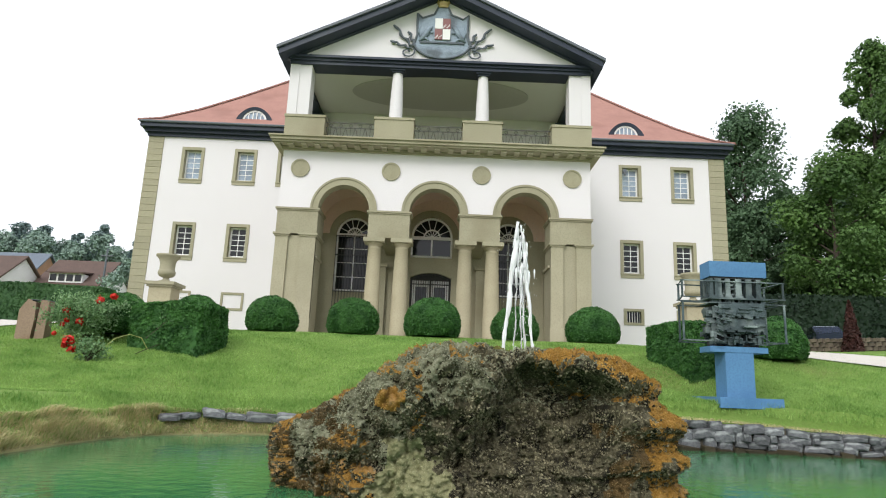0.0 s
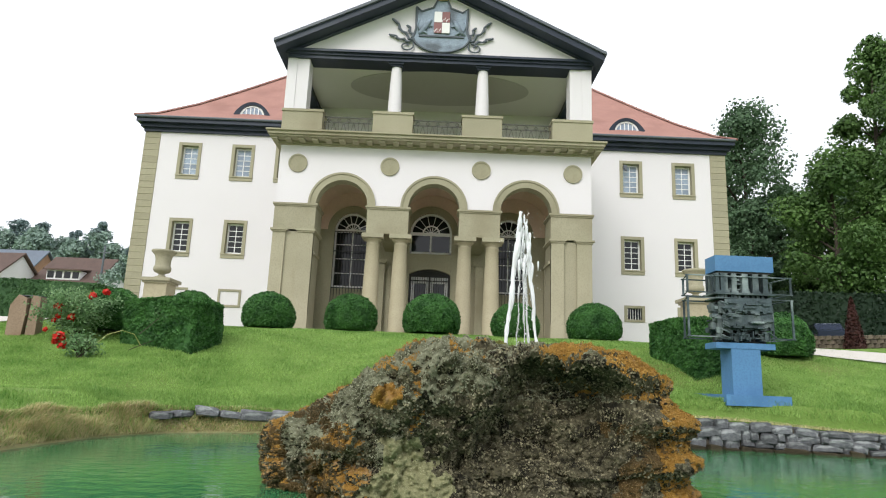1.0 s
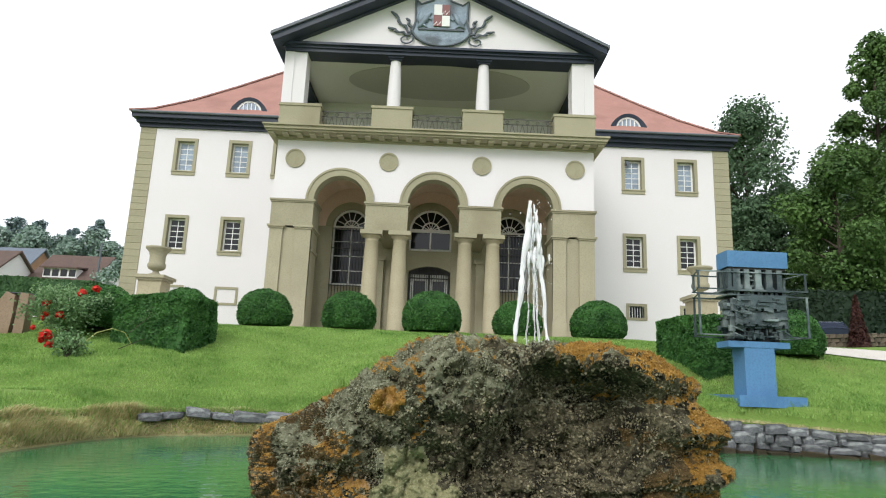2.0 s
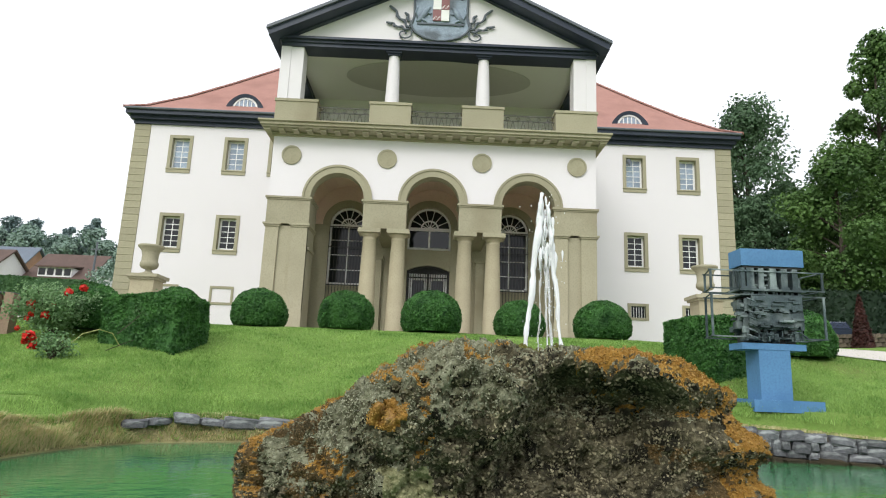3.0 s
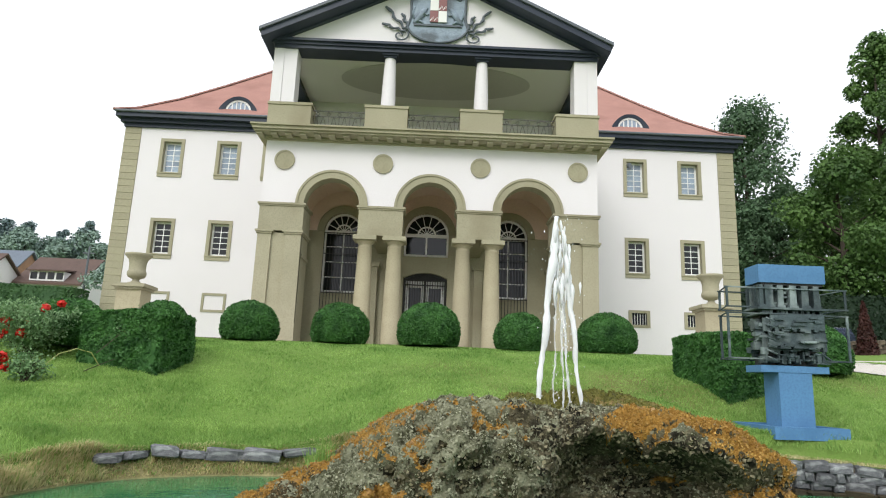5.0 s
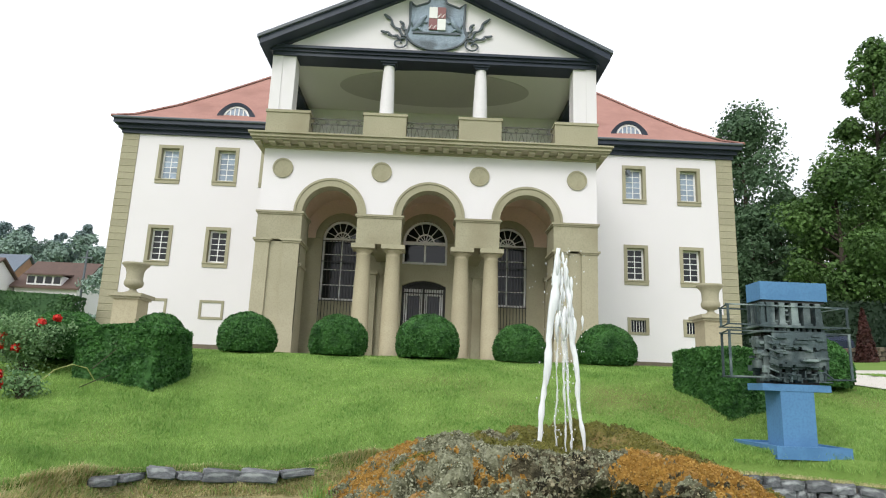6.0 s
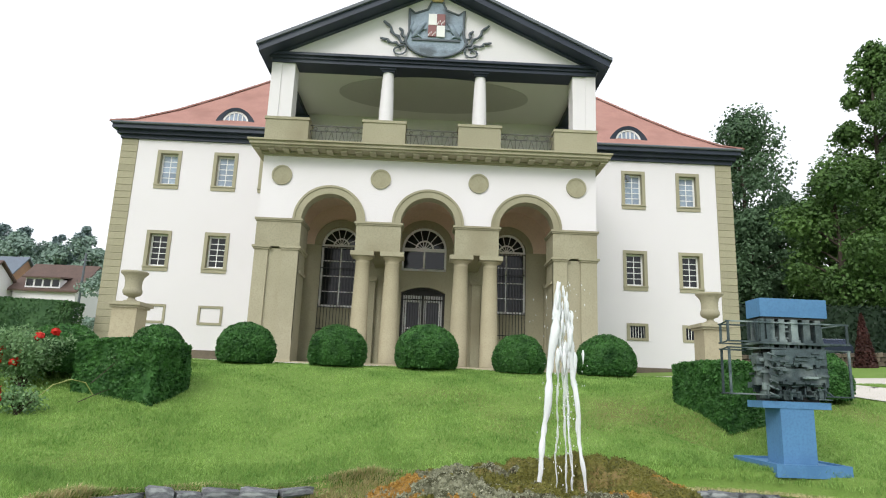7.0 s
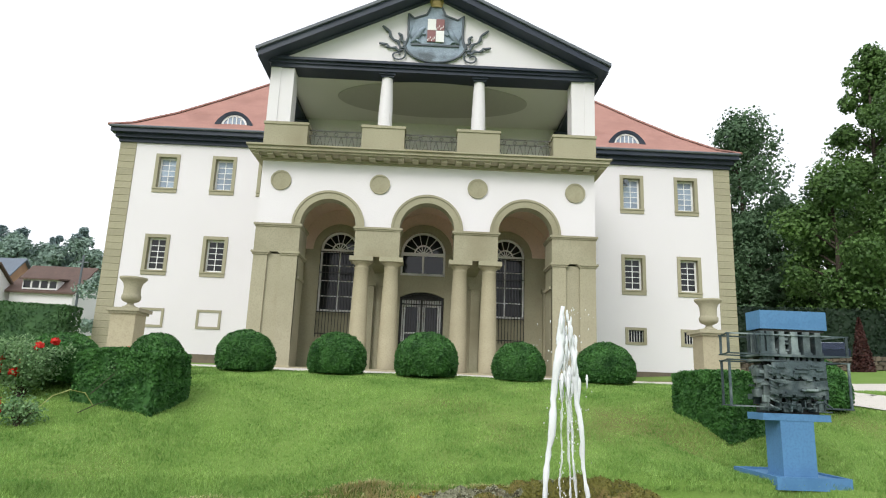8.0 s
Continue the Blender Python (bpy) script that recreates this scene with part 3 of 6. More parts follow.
def gate():
    """Iron double gate under a flat arch, with white glazed doors behind it."""
    cx, r, y = -0.11, 1.0, BACK + 0.1
    rad, half = 2.05, math.degrees(math.asin(1.0 / 2.05))
    cz = 6.58 - rad
    head = [(cx + rad * math.sin(radians(a)), cz + rad * math.cos(radians(a))) for a in np.linspace(-half, half, 17)]
    part("gate_arch", prism(bmesh.new(), [(cx - 1.03, 6.63), *[(x, z) for x, z in head], (cx + 1.03, 6.63)][::-1], BACK + 0.005, BACK + 0.39), STONE, house, "flat olive stone arch over the gate")
    part("gate_arch_moulding", ring(bmesh.new(), cx, cz, rad, rad + 0.13, BACK - 0.05, BACK + 0.1, 90 - half, 90 + half, 20), STONE, house)
    g = part("gate", ring(bmesh.new(), cx, cz, rad - 0.09, rad - 0.01, y, y + 0.06, 90 - half, 90 + half, 20), IRON, house, "black wrought iron double gate")
    for x0, x1 in ((cx - r, cx - r + 0.07), (cx + r - 0.07, cx + r), (cx - 0.05, cx + 0.05)):
        part("stile", boxes((x0, x1, y, y + 0.06, GROUND_Z, 6.30)), IRON, g)
    for z in (6.22, 5.98, 4.2, 3.1):
        part("rail", boxes((cx - r, cx + r, y + 0.004, y + 0.056, z, z + 0.05)), IRON, g)
    for k in range(17):
        x = cx - 0.95 + 1.9 * k / 16
        part("bar", rod(bmesh.new(), (x, y + 0.03, GROUND_Z), (x, y + 0.03, 6.22 + 0.24 * (1 - (x - cx) ** 2)), 0.016, 5), IRON, g)
    for s in (-1, 1):
        m = cx + s * 0.47
        d = part("door", boxes((m - 0.45, m + 0.45, y + 0.2, y + 0.26, GROUND_Z, 3.6)), FRAME_WHITE, house, "white glazed door leaf")
        for q in (-0.37, 0.37):
            part("door_stile", boxes((m + q - 0.08, m + q + 0.08, y + 0.2, y + 0.26, 3.6, 6.22)), FRAME_WHITE, d)
        part("door_rail", boxes((m - 0.29, m + 0.29, y + 0.2, y + 0.26, 5.90, 6.22)), FRAME_WHITE, d)
        part("door_rail", boxes((m - 0.29, m + 0.29, y + 0.2, y + 0.26, 4.65, 4.72)), FRAME_WHITE, d)
        part("pane", boxes((m - 0.29, m + 0.29, y + 0.22, y + 0.24, 3.6, 5.90)), GLASS, d)
    part("door_lintel", boxes((cx - r, cx + r, y + 0.2, y + 0.26, 6.22, 6.6)), IRON, house)


gate()
part("interior_dark_sheet", boxes((-6.9, 6.9, 9.0, 9.2, 2.7, 11.2)), ROOM_BLACK, house)
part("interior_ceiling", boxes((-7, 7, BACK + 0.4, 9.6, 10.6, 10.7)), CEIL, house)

# balcony cornice with modillions
cor = part("cornice", boxes((-7.44, 7.44, -0.80, 9.5, 11.52, 11.66)), STONE, house, "projecting olive stone cornice")
part("bed_moulding", boxes((-7.08, 7.08, -0.10, 9.4, 11.28, 11.36)), STONE, cor)
part("bed_fillet", boxes((-7.14, 7.14, -0.18, 9.4, 11.36, 11.44)), STONE, cor)
part("soffit", boxes((-7.38, 7.38, -0.72, 9.5, 11.44, 11.52)), STONE, cor)
part("top_fillet", boxes((-7.52, 7.52, -0.88, 9.5, 11.66, 11.73)), STONE, cor)
for k in range(25):
    part("modillion", boxes((-7.18 + 14.36 * k / 24 - 0.13, -7.18 + 14.36 * k / 24 + 0.13, -0.62, -0.17, 11.345, 11.438)), STONE, cor)

# upper loggia
for s in (-1, 1):
    a, b = sorted((s * 7.08, s * 5.25))
    p = part("pedestal", boxes((a, b, 0.0, 0.9, 11.73, 12.93), (a - 0.04, b + 0.04, -0.04, 0.94, 12.93, 13.05)), STONE, house, "olive stone balcony pedestal")
    c, d = sorted((s * 7.04, s * 6.06))
    post = part("post", boxes((c, d, 0.08, 0.9, 13.05, 15.58), (*sorted((s * 7.06, s * 6.62)), 0.04, 0.5, 13.05, 15.58)), WHITE, house, "white corner post")
    a, b = sorted((s * 1.13, s * 2.95))
    part("pedestal", boxes((a, b, 0.0, 0.9, 11.73, 12.96), (a - 0.04, b + 0.04, -0.04, 0.94, 12.96, 13.08)), STONE, house, "olive stone balcony pedestal")
    uc = part("column", lathe(bmesh.new(), [(0.33, 0), (0.33, 0.06), (0.315, 0.1), (0.30, 0.8), (0.27, 1.6), (0.235, 2.34)], n=28), WHITE, house, "white upper column")
    uc.matrix_basis = pose(s * 2.03, 0.4, 13.08)
    part("column_cap", boxes((-0.36, 0.36, -0.36, 0.36, 2.42, 2.50), (-0.28, 0.28, -0.28, 0.28, 2.34, 2.42)), NAVY, uc)
    # rear pier and side beam
    part("side_beam", boxes((*sorted((s * 6.5, s * 7.04)), 0.9, 5.5, 15.3, 15.6)), NAVY, house)
    part("rear_pier", boxes((*sorted((s * 6.3, s * 7.0)), 4.9, 5.5, 11.7, 15.3)), NAVY, house)
    part("side_parapet", boxes((*sorted((s * 6.8, s * 7.08)), 0.9, 5.5, 11.7, 12.3)), STONE, house)

UP_BACK = 5.5
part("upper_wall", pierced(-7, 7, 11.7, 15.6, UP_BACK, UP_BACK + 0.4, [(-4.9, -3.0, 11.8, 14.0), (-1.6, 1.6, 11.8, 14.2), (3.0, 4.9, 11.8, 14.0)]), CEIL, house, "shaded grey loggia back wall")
for x0, x1 in ((-4.9, -3.0), (-1.6, 1.6), (3.0, 4.9)):
    n = 4 if x1 - x0 > 2 else 2
    fr = part("window", boxes((x0, x1, UP_BACK + 0.1, UP_BACK + 0.2, 13.85, 14.2), *[(x0 + (x1 - x0) * k / n - 0.06, x0 + (x1 - x0) * k / n + 0.06, UP_BACK + 0.1, UP_BACK + 0.2, 11.8, 14.0) for k in range(n + 1)]), FRAME_WHITE, house, "white framed balcony door")
    for k in range(n):
        part("pane", boxes((x0 + (x1 - x0) * k / n, x0 + (x1 - x0) * (k + 1) / n, UP_BACK + 0.14, UP_BACK + 0.16, 11.8, 14.0)), GLASS, fr)
ceil = part("loggia_ceiling", boxes((-7.0, 7.0, 0.0, UP_BACK, 15.60, 15.68)), CEIL, house, "grey plaster ceiling with an oval recess")
# Flat disc instead of a hollow; the recess's shade is in its darker colour.
oval = part("oval_panel", lathe(bmesh.new(), [(4.5, 0), (4.5, 0.02)], 0, 2.7, 15.575, n=64, flat=0.42), CEIL_RECESS, ceil, "flat disc darkened for the oval recess's shade")


def railing(x0, x1):
    r = part("railing", boxes((x0, x1, 0.40, 0.44, 12.86, 12.90), (x0, x1, 0.40, 0.44, 12.62, 12.65), (x0, x1, 0.40, 0.44, 11.80, 11.83)), IRON_GREY, house, "wrought iron balcony railing")
    n = 5
    for k in range(n):
        c = x0 + (x1 - x0) * (k + 0.5) / n
        h = (x1 - x0) / n / 2
        b = bmesh.new()
        pts = [(c - h * 0.95, 0.42, 12.62), (c - h * 0.6, 0.42, 12.3), (c - h * 0.1, 0.42, 12.05), (c, 0.42, 11.83), (c + h * 0.1, 0.42, 12.05), (c + h * 0.6, 0.42, 12.3), (c + h * 0.95, 0.42, 12.62)]
        tube(b, pts, [0.014] * 7, 5)
        ring(b, c, 12.74, 0.06, 0.085, 0.405, 0.435, 0, 360, 12)
        rod(b, (c, 0.42, 11.83), (c, 0.42, 12.62), 0.012, 5)
        part("scroll", b, IRON_GREY, r)


for x0, x1 in ((-5.25, -2.95), (-1.13, 1.13), (2.95, 5.25)):
    railing(x0, x1)

# pediment
beam = part("beam", boxes((-7.06, 7.06, -0.04, 0.9, 15.58, 15.74)), NAVY, house, "navy painted beam over the loggia")
part("fillet", boxes((-7.16, 7.16, -0.12, 0.9, 15.74, 15.86)), NAVY, beam)
part("top_moulding", boxes((-7.28, 7.28, -0.24, 0.9, 15.86, 15.97)), NAVY, beam)
part("tympanum", prism(bmesh.new(), [(-6.75, 15.95), (6.75, 15.95), (0, 19.30)], 0.0, 0.5), WHITE, house, "white gable field")
SLOPE = 0.488


def gable_roof():
    for s in (-1, 1):
        lo = lambda x: 19.28 - SLOPE * x
        slab = part("roof_slab", prism(bmesh.new(), [(0, lo(0)), (s * 7.46, lo(7.46)), (s * 7.46, lo(7.46) + 0.30), (0, lo(0) + 0.30)], -0.80, 14), NAVY, house, "navy painted gable soffit and bargeboard")
        part("verge", prism(bmesh.new(), [(0, lo(0) + 0.302), (s * 7.56, lo(7.56) + 0.302), (s * 7.56, lo(7.56) + 0.44), (0, lo(0) + 0.44)], -0.90, 14), FASCIA, slab, "grey zinc verge")
        part("rake_moulding", prism(bmesh.new(), [(0, lo(0) - 0.07), (s * 7.1, lo(7.1) - 0.07), (s * 7.1, lo(7.1) - 0.004), (0, lo(0) - 0.004)], -0.2, 0.2), NAVY, slab)


gable_roof()
part("attic_wall", boxes((-6.9, 6.9, UP_BACK + 0.4, 14, 11.7, 15.85)), WHITE, house)


# coat of arms on the gable, as plain shapes
BRONZE = mat("painted_relief", (0.30, 0.365, 0.44), (0.22, 0.275, 0.335), rough=0.6, scale=3, fine=14, bump=0.6, depth=0.04, c3=(0.10, 0.12, 0.14), stain=0.55)
BRONZE_DARK = mat("dark_relief", (0.11, 0.13, 0.15), (0.08, 0.095, 0.11), rough=0.6, scale=3, fine=14, bump=0.4)
SHIELD_RED = plain("shield_red", (0.22, 0.09, 0.09), 0.6)
SHIELD_WHITE = plain("shield_white", (0.72, 0.72, 0.70), 0.6)
GILT = plain("gilt", (0.45, 0.34, 0.14), 0.4, 0.4)


def emblem():
    em = group_at("emblem", 0, -0.02, 0)
    em.matrix_basis = Matrix.Translation((0, -0.02, 16.1 - 16.15 * 1.03)) @ Matrix.Diagonal((1.17, 1, 1.03, 1))
    em.parent = house
    tagged(em, "blue-grey relief shield with crown and scrolls")
    pts = [(-1.02, 18.35), (-0.8, 18.15), (-0.35, 18.35), (-0.2, 18.72), (0.2, 18.72), (0.35, 18.35), (0.8, 18.15), (1.02, 18.35), (1.0, 17.3), (1.08, 16.95)]
    pts += [(1.12 * math.cos(a), 16.95 - 0.78 * math.sin(a)) for a in np.linspace(0.12, math.pi - 0.12, 18)]
    pts += [(-1.08, 16.95), (-1.0, 17.3)]
    part("mantle", prism(bmesh.new(), pts[::-1], -0.08, 0.02), BRONZE, em)
    edge = bmesh.new()
    loop = [(x * 1.02, -0.09, 17.4 + (z - 17.4) * 1.02) for x, z in pts]
    tube(edge, loop + loop[:1], [0.05] * (len(loop) + 1), 6)
    part("mantle_edge", edge, BRONZE_DARK, em)
    for i, (x, z, m) in enumerate(((-0.31, 17.62, SHIELD_WHITE), (0.01, 17.62, SHIELD_RED), (-0.31, 17.08, SHIELD_RED), (0.01, 17.08, SHIELD_WHITE))):
        q = part("quarter", boxes((x, x + 0.31, -0.15, -0.07, z, z + 0.52)), m, em)
        other = SHIELD_RED if m is SHIELD_WHITE else SHIELD_WHITE
        if m is SHIELD_RED:
            for k in range(6):
                part("check", boxes((x + 0.05 * k + 0.005, x + 0.05 * k + 0.03, -0.156, -0.15, z + 0.06 * (k % 3) + 0.02, z + 0.06 * (k % 3) + 0.10)), SHIELD_WHITE, q)
    part("ledge", boxes((-0.9, 0.9, -0.14, 0.0, 16.88, 16.96)), BRONZE_DARK, em)
    for s in (-1, 1):
        beast = bmesh.new()
        tube(beast, [(s * 0.42, -0.1, 17.75), (s * 0.55, -0.13, 17.6), (s * 0.62, -0.13, 17.4), (s * 0.78, -0.12, 17.15), (s * 0.92, -0.1, 17.0)], [0.05, 0.10, 0.11, 0.10, 0.05], 7)
        tube(beast, [(s * 0.6, -0.12, 17.5), (s * 0.42, -0.13, 17.4), (s * 0.36, -0.12, 17.45)], [0.05, 0.035, 0.02], 6)
        tube(beast, [(s * 0.78, -0.12, 17.15), (s * 0.62, -0.13, 17.08), (s * 0.55, -0.12, 16.97)], [0.06, 0.05, 0.03], 6)
        tube(beast, [(s * 0.9, -0.1, 17.2), (s * 0.98, -0.1, 17.5), (s * 0.9, -0.1, 17.75)], [0.03, 0.03, 0.04], 6)
        part("supporter", beast, BRONZE, em, smooth=True)
        sc = bmesh.new()
        sp = [(s * (1.38 + (0.32 - 0.02 * k) * math.cos(0.55 * k + 2.4)), -0.08, 16.42 + (0.30 - 0.02 * k) * math.sin(0.55 * k + 2.4)) for k in range(14)]
        tube(sc, sp, [0.035] * 14, 5)
        part("scroll", sc, BRONZE_DARK, em)
        for tip, base in (((1.95, 17.75), (1.15, 16.7)), ((2.05, 16.95), (1.2, 16.6)), ((1.35, 17.45), (1.1, 16.8))):
            br = bmesh.new()
            P = []
            for k in range(9):
                f = k / 8
                P.append((s * (base[0] + (tip[0] - base[0]) * f + 0.05 * math.sin(k * 1.7)), -0.08, base[1] + (tip[1] - base[1]) * (f ** 1.25) + 0.04 * math.cos(k * 2.1)))
            tube(br, P, [0.045 + 0.025 * (k % 2) for k in range(9)], 6)
            part("branch", br, BRONZE_DARK, em)
    crown = lathe(bmesh.new(), [(0.20, 0), (0.24, 0.08), (0.22, 0.12), (0.28, 0.26), (0.26, 0.28)], 0, -0.1, 18.72, 14, 0.5)
    for k in range(5):
        lathe(crown, [(0.01, 0), (0.04, 0.05), (0.01, 0.1)], -0.22 + 0.11 * k, -0.15, 19.0, 6)
    part("crown", crown, GILT, em, "gilt crown")


emblem()

# wings
WING_Y = 9.6
END = {-1: 17.8, 1: 17.48}
WIN_X = {-1: (11.8, 15.02), 1: (11.74, 14.92)}
WINS = []
for s in (-1, 1):
    for cx in WIN_X[s]:
        WINS += [(s * cx, 12.45, 14.75, "upper"), (s * cx, 7.72, 10.05, "lower")]
WINS.append((-9.15, 12.45, 14.75, "upper"))
for s in (-1, 1):
    a, b = sorted((s * 6.5, s * END[s]))
    hol = [(cx - 0.54, cx + 0.54, z0 + 0.23, z1 - 0.14) for cx, z0, z1, k in WINS if cx * s > 0]
    if s > 0:
        hol += [(11.36, 12.20, 5.10, 5.75), (14.47, 15.31, 5.10, 5.75)]
    part("wall", pierced(a, b, 2.9, 15.4, WING_Y, WING_Y + 0.5, hol), WHITE, house, "white rendered wing wall")
    part("side_wall", boxes((*sorted((s * (END[s] - 0.5), s * END[s])), WING_Y + 0.5, 27, 2.9, 15.4)), WHITE, house)
    part("base_course", boxes((*sorted((s * 6.9, s * (END[s] + 0.06))), WING_Y - 0.06, WING_Y + 0.1, 2.6, 3.5)), DRYSTONE, house, "rough brown stone base course")
    part("room_dark_sheet", boxes((*sorted((s * 7.2, s * 17.2)), WING_Y + 1.6, WING_Y + 1.7, 3, 15.3)), ROOM_BLACK, house)
    ec = part("eaves_cornice", boxes((*sorted((s * 6.9, s * (END[s] + 0.10))), WING_Y - 0.14, 27, 15.36, 15.58), (*sorted((s * 6.9, s * (END[s] + 0.24))), WING_Y - 0.34, 27, 15.58, 15.80), (*sorted((s * 6.9, s * (END[s] + 0.42))), WING_Y - 0.62, 27.4, 15.80, 16.12)), NAVY, house, "navy painted eaves cornice")
    part("gutter", rod(bmesh.new(), (s * 6.9, WING_Y - 0.68, 16.1), (s * (END[s] + 0.46), WING_Y - 0.68, 16.1), 0.08, 8), FASCIA, ec)
part("rear_wall", boxes((-17.8, 17.48, 26.5, 27, 2.9, 15.4)), WHITE, house)

win_meshes = {}


def wing_window(cx, z0, z1):
    """Stone surround, white sash of two by five panes, set back in the wall."""
    h = z1 - z0
    w = 0.69
    y = WING_Y
    sur = part("window", boxes((-w, -0.50, -0.05, 0.42, 0.27, h - 0.18), (0.50, w, -0.05, 0.42, 0.27, h - 0.18), (-w, w, -0.05, 0.42, h - 0.18, h), (-w, w, -0.05, 0.42, 0.0, 0.2), (-w - 0.02, w + 0.02, -0.09, 0.35, 0.2, 0.27)), STONE, house, "olive stone window surround") if "sur" not in win_meshes else again("window", win_meshes["sur"], house, pose(0, 0, 0))
    win_meshes.setdefault("sur", sur.data)
    tagged(sur, "white sash window in an olive stone surround")
    sur.matrix_basis = pose(cx, y, z0)
    g0, g1 = 0.27, h - 0.18
    if "sash" not in win_meshes:
        bm = boxes((-0.50, -0.40, 0.25, 0.31, g0, g1), (0.40, 0.50, 0.25, 0.31, g0, g1), (-0.40, 0.40, 0.25, 0.31, g0, g0 + 0.13), (-0.40, 0.40, 0.25, 0.31, g1 - 0.1, g1))
        sash = part("window_frame", bm, FRAME_WHITE, sur)
        win_meshes["sash"] = sash.data
        bars = bmesh.new()
        box(bars, -0.022, 0.022, 0.26, 0.30, g0 + 0.13, g1 - 0.1)
        for k in range(1, 5):
            z = g0 + 0.13 + (g1 - g0 - 0.23) * k / 5
            box(bars, -0.40, 0.40, 0.265, 0.30, z - 0.02, z + 0.02)
        win_meshes["bars"] = part("glazing_grid", bars, FRAME_WHITE, sur).data
        win_meshes["pane"] = part("pane", boxes((-0.20, 0.20, 0.275, 0.285, 0.0, (g1 - g0 - 0.23) / 5)), GLASS, sur).data
        bpy.data.objects.remove([o for o in sur.children if o.name.startswith("pane")][0])
        win_meshes["pane_pale"] = win_meshes["pane"].copy()
        win_meshes["pane_pale"].materials[0] = GLASS_PALE
    else:
        again("window_frame", win_meshes["sash"], sur, pose(0, 0, 0))
        again("glazing_grid", win_meshes["bars"], sur, pose(0, 0, 0))
    for i in range(2):
        for k in range(5):
            again("pane", win_meshes["pane_pale" if z0 > 12 else "pane"], sur, pose(-0.20 + 0.40 * i, 0, g0 + 0.13 + (g1 - g0 - 0.23) * k / 5))
    return sur


for cx, z0, z1, kind in WINS:
    wing_window(cx, z0, z1)
for x0, x1, name in ((11.18, 12.38, "window"), (14.29, 15.49, "window")):
    sur = part(name, boxes((x0, x0 + 0.18, 9.55, 9.9, 4.95, 5.9), (x1 - 0.18, x1, 9.55, 9.9, 4.95, 5.9), (x0 + 0.18, x1 - 0.18, 9.55, 9.9, 4.95, 5.1), (x0 + 0.18, x1 - 0.18, 9.55, 9.9, 5.75, 5.9)), STONE, house, "small barred cellar window")
    for k in range(6):
        x = x0 + 0.22 + (x1 - x0 - 0.44) * k / 5
        part("bar", rod(bmesh.new(), (x, 9.68, 5.1), (x, 9.68, 5.75), 0.016, 5), FRAME_WHITE, sur)
    part("pane", boxes((x0 + 0.18, x1 - 0.18, 9.78, 9.8, 5.1, 5.75)), GLASS, sur)
for x0, x1 in ((-12.38, -11.05), (-15.45, -14.15)):
    part("blind_frame", boxes((x0, x0 + 0.13, 9.55, 9.62, 4.86, 5.9), (x1 - 0.13, x1, 9.55, 9.62, 4.86, 5.9), (x0 + 0.13, x1 - 0.13, 9.55, 9.62, 4.86, 4.99), (x0 + 0.13, x1 - 0.13, 9.55, 9.62, 5.77, 5.9)), STONE, house, "stone frame of a blind cellar window")
part("wall_lamp", boxes((11.25, 11.45, 9.3, 9.6, 14.2, 14.4), (11.3, 11.4, 9.2, 9.4, 14.02, 14.22)), FASCIA, house, "small grey lamp by the window")

# roof: flared hips over the wings
RZ = [(0.0, 16.12), (0.9, 16.62), (2.6, 18.05), (4.6, 20.0), (7.0, 22.45), (9.2, 24.7)]


def hip_roof():
    bm = bmesh.new()
    rings = []
    for s, z in RZ:
        x0, x1, y0, y1 = -END[-1] - 0.52 + s, END[1] + 0.52 - s, WING_Y - 0.7 + s, 27.3 - s + 0.4
        rings.append([bm.verts.new(p) for p in ((x0, y0, z), (x1, y0, z), (x1, y1, z), (x0, y1, z))])
    for a, b in zip(rings, rings[1:]):
        for k in range(4):
            bm.faces.new((a[k], a[(k + 1) % 4], b[(k + 1) % 4], b[k]))
    bm.faces.new(rings[-1])
    return part("roof", bm, TILE, house, "weathered red tiled hipped roof")


roof = hip_roof()


def roof_at(s):
    return float(np.interp(s, [r[0] for r in RZ], [r[1] for r in RZ]))


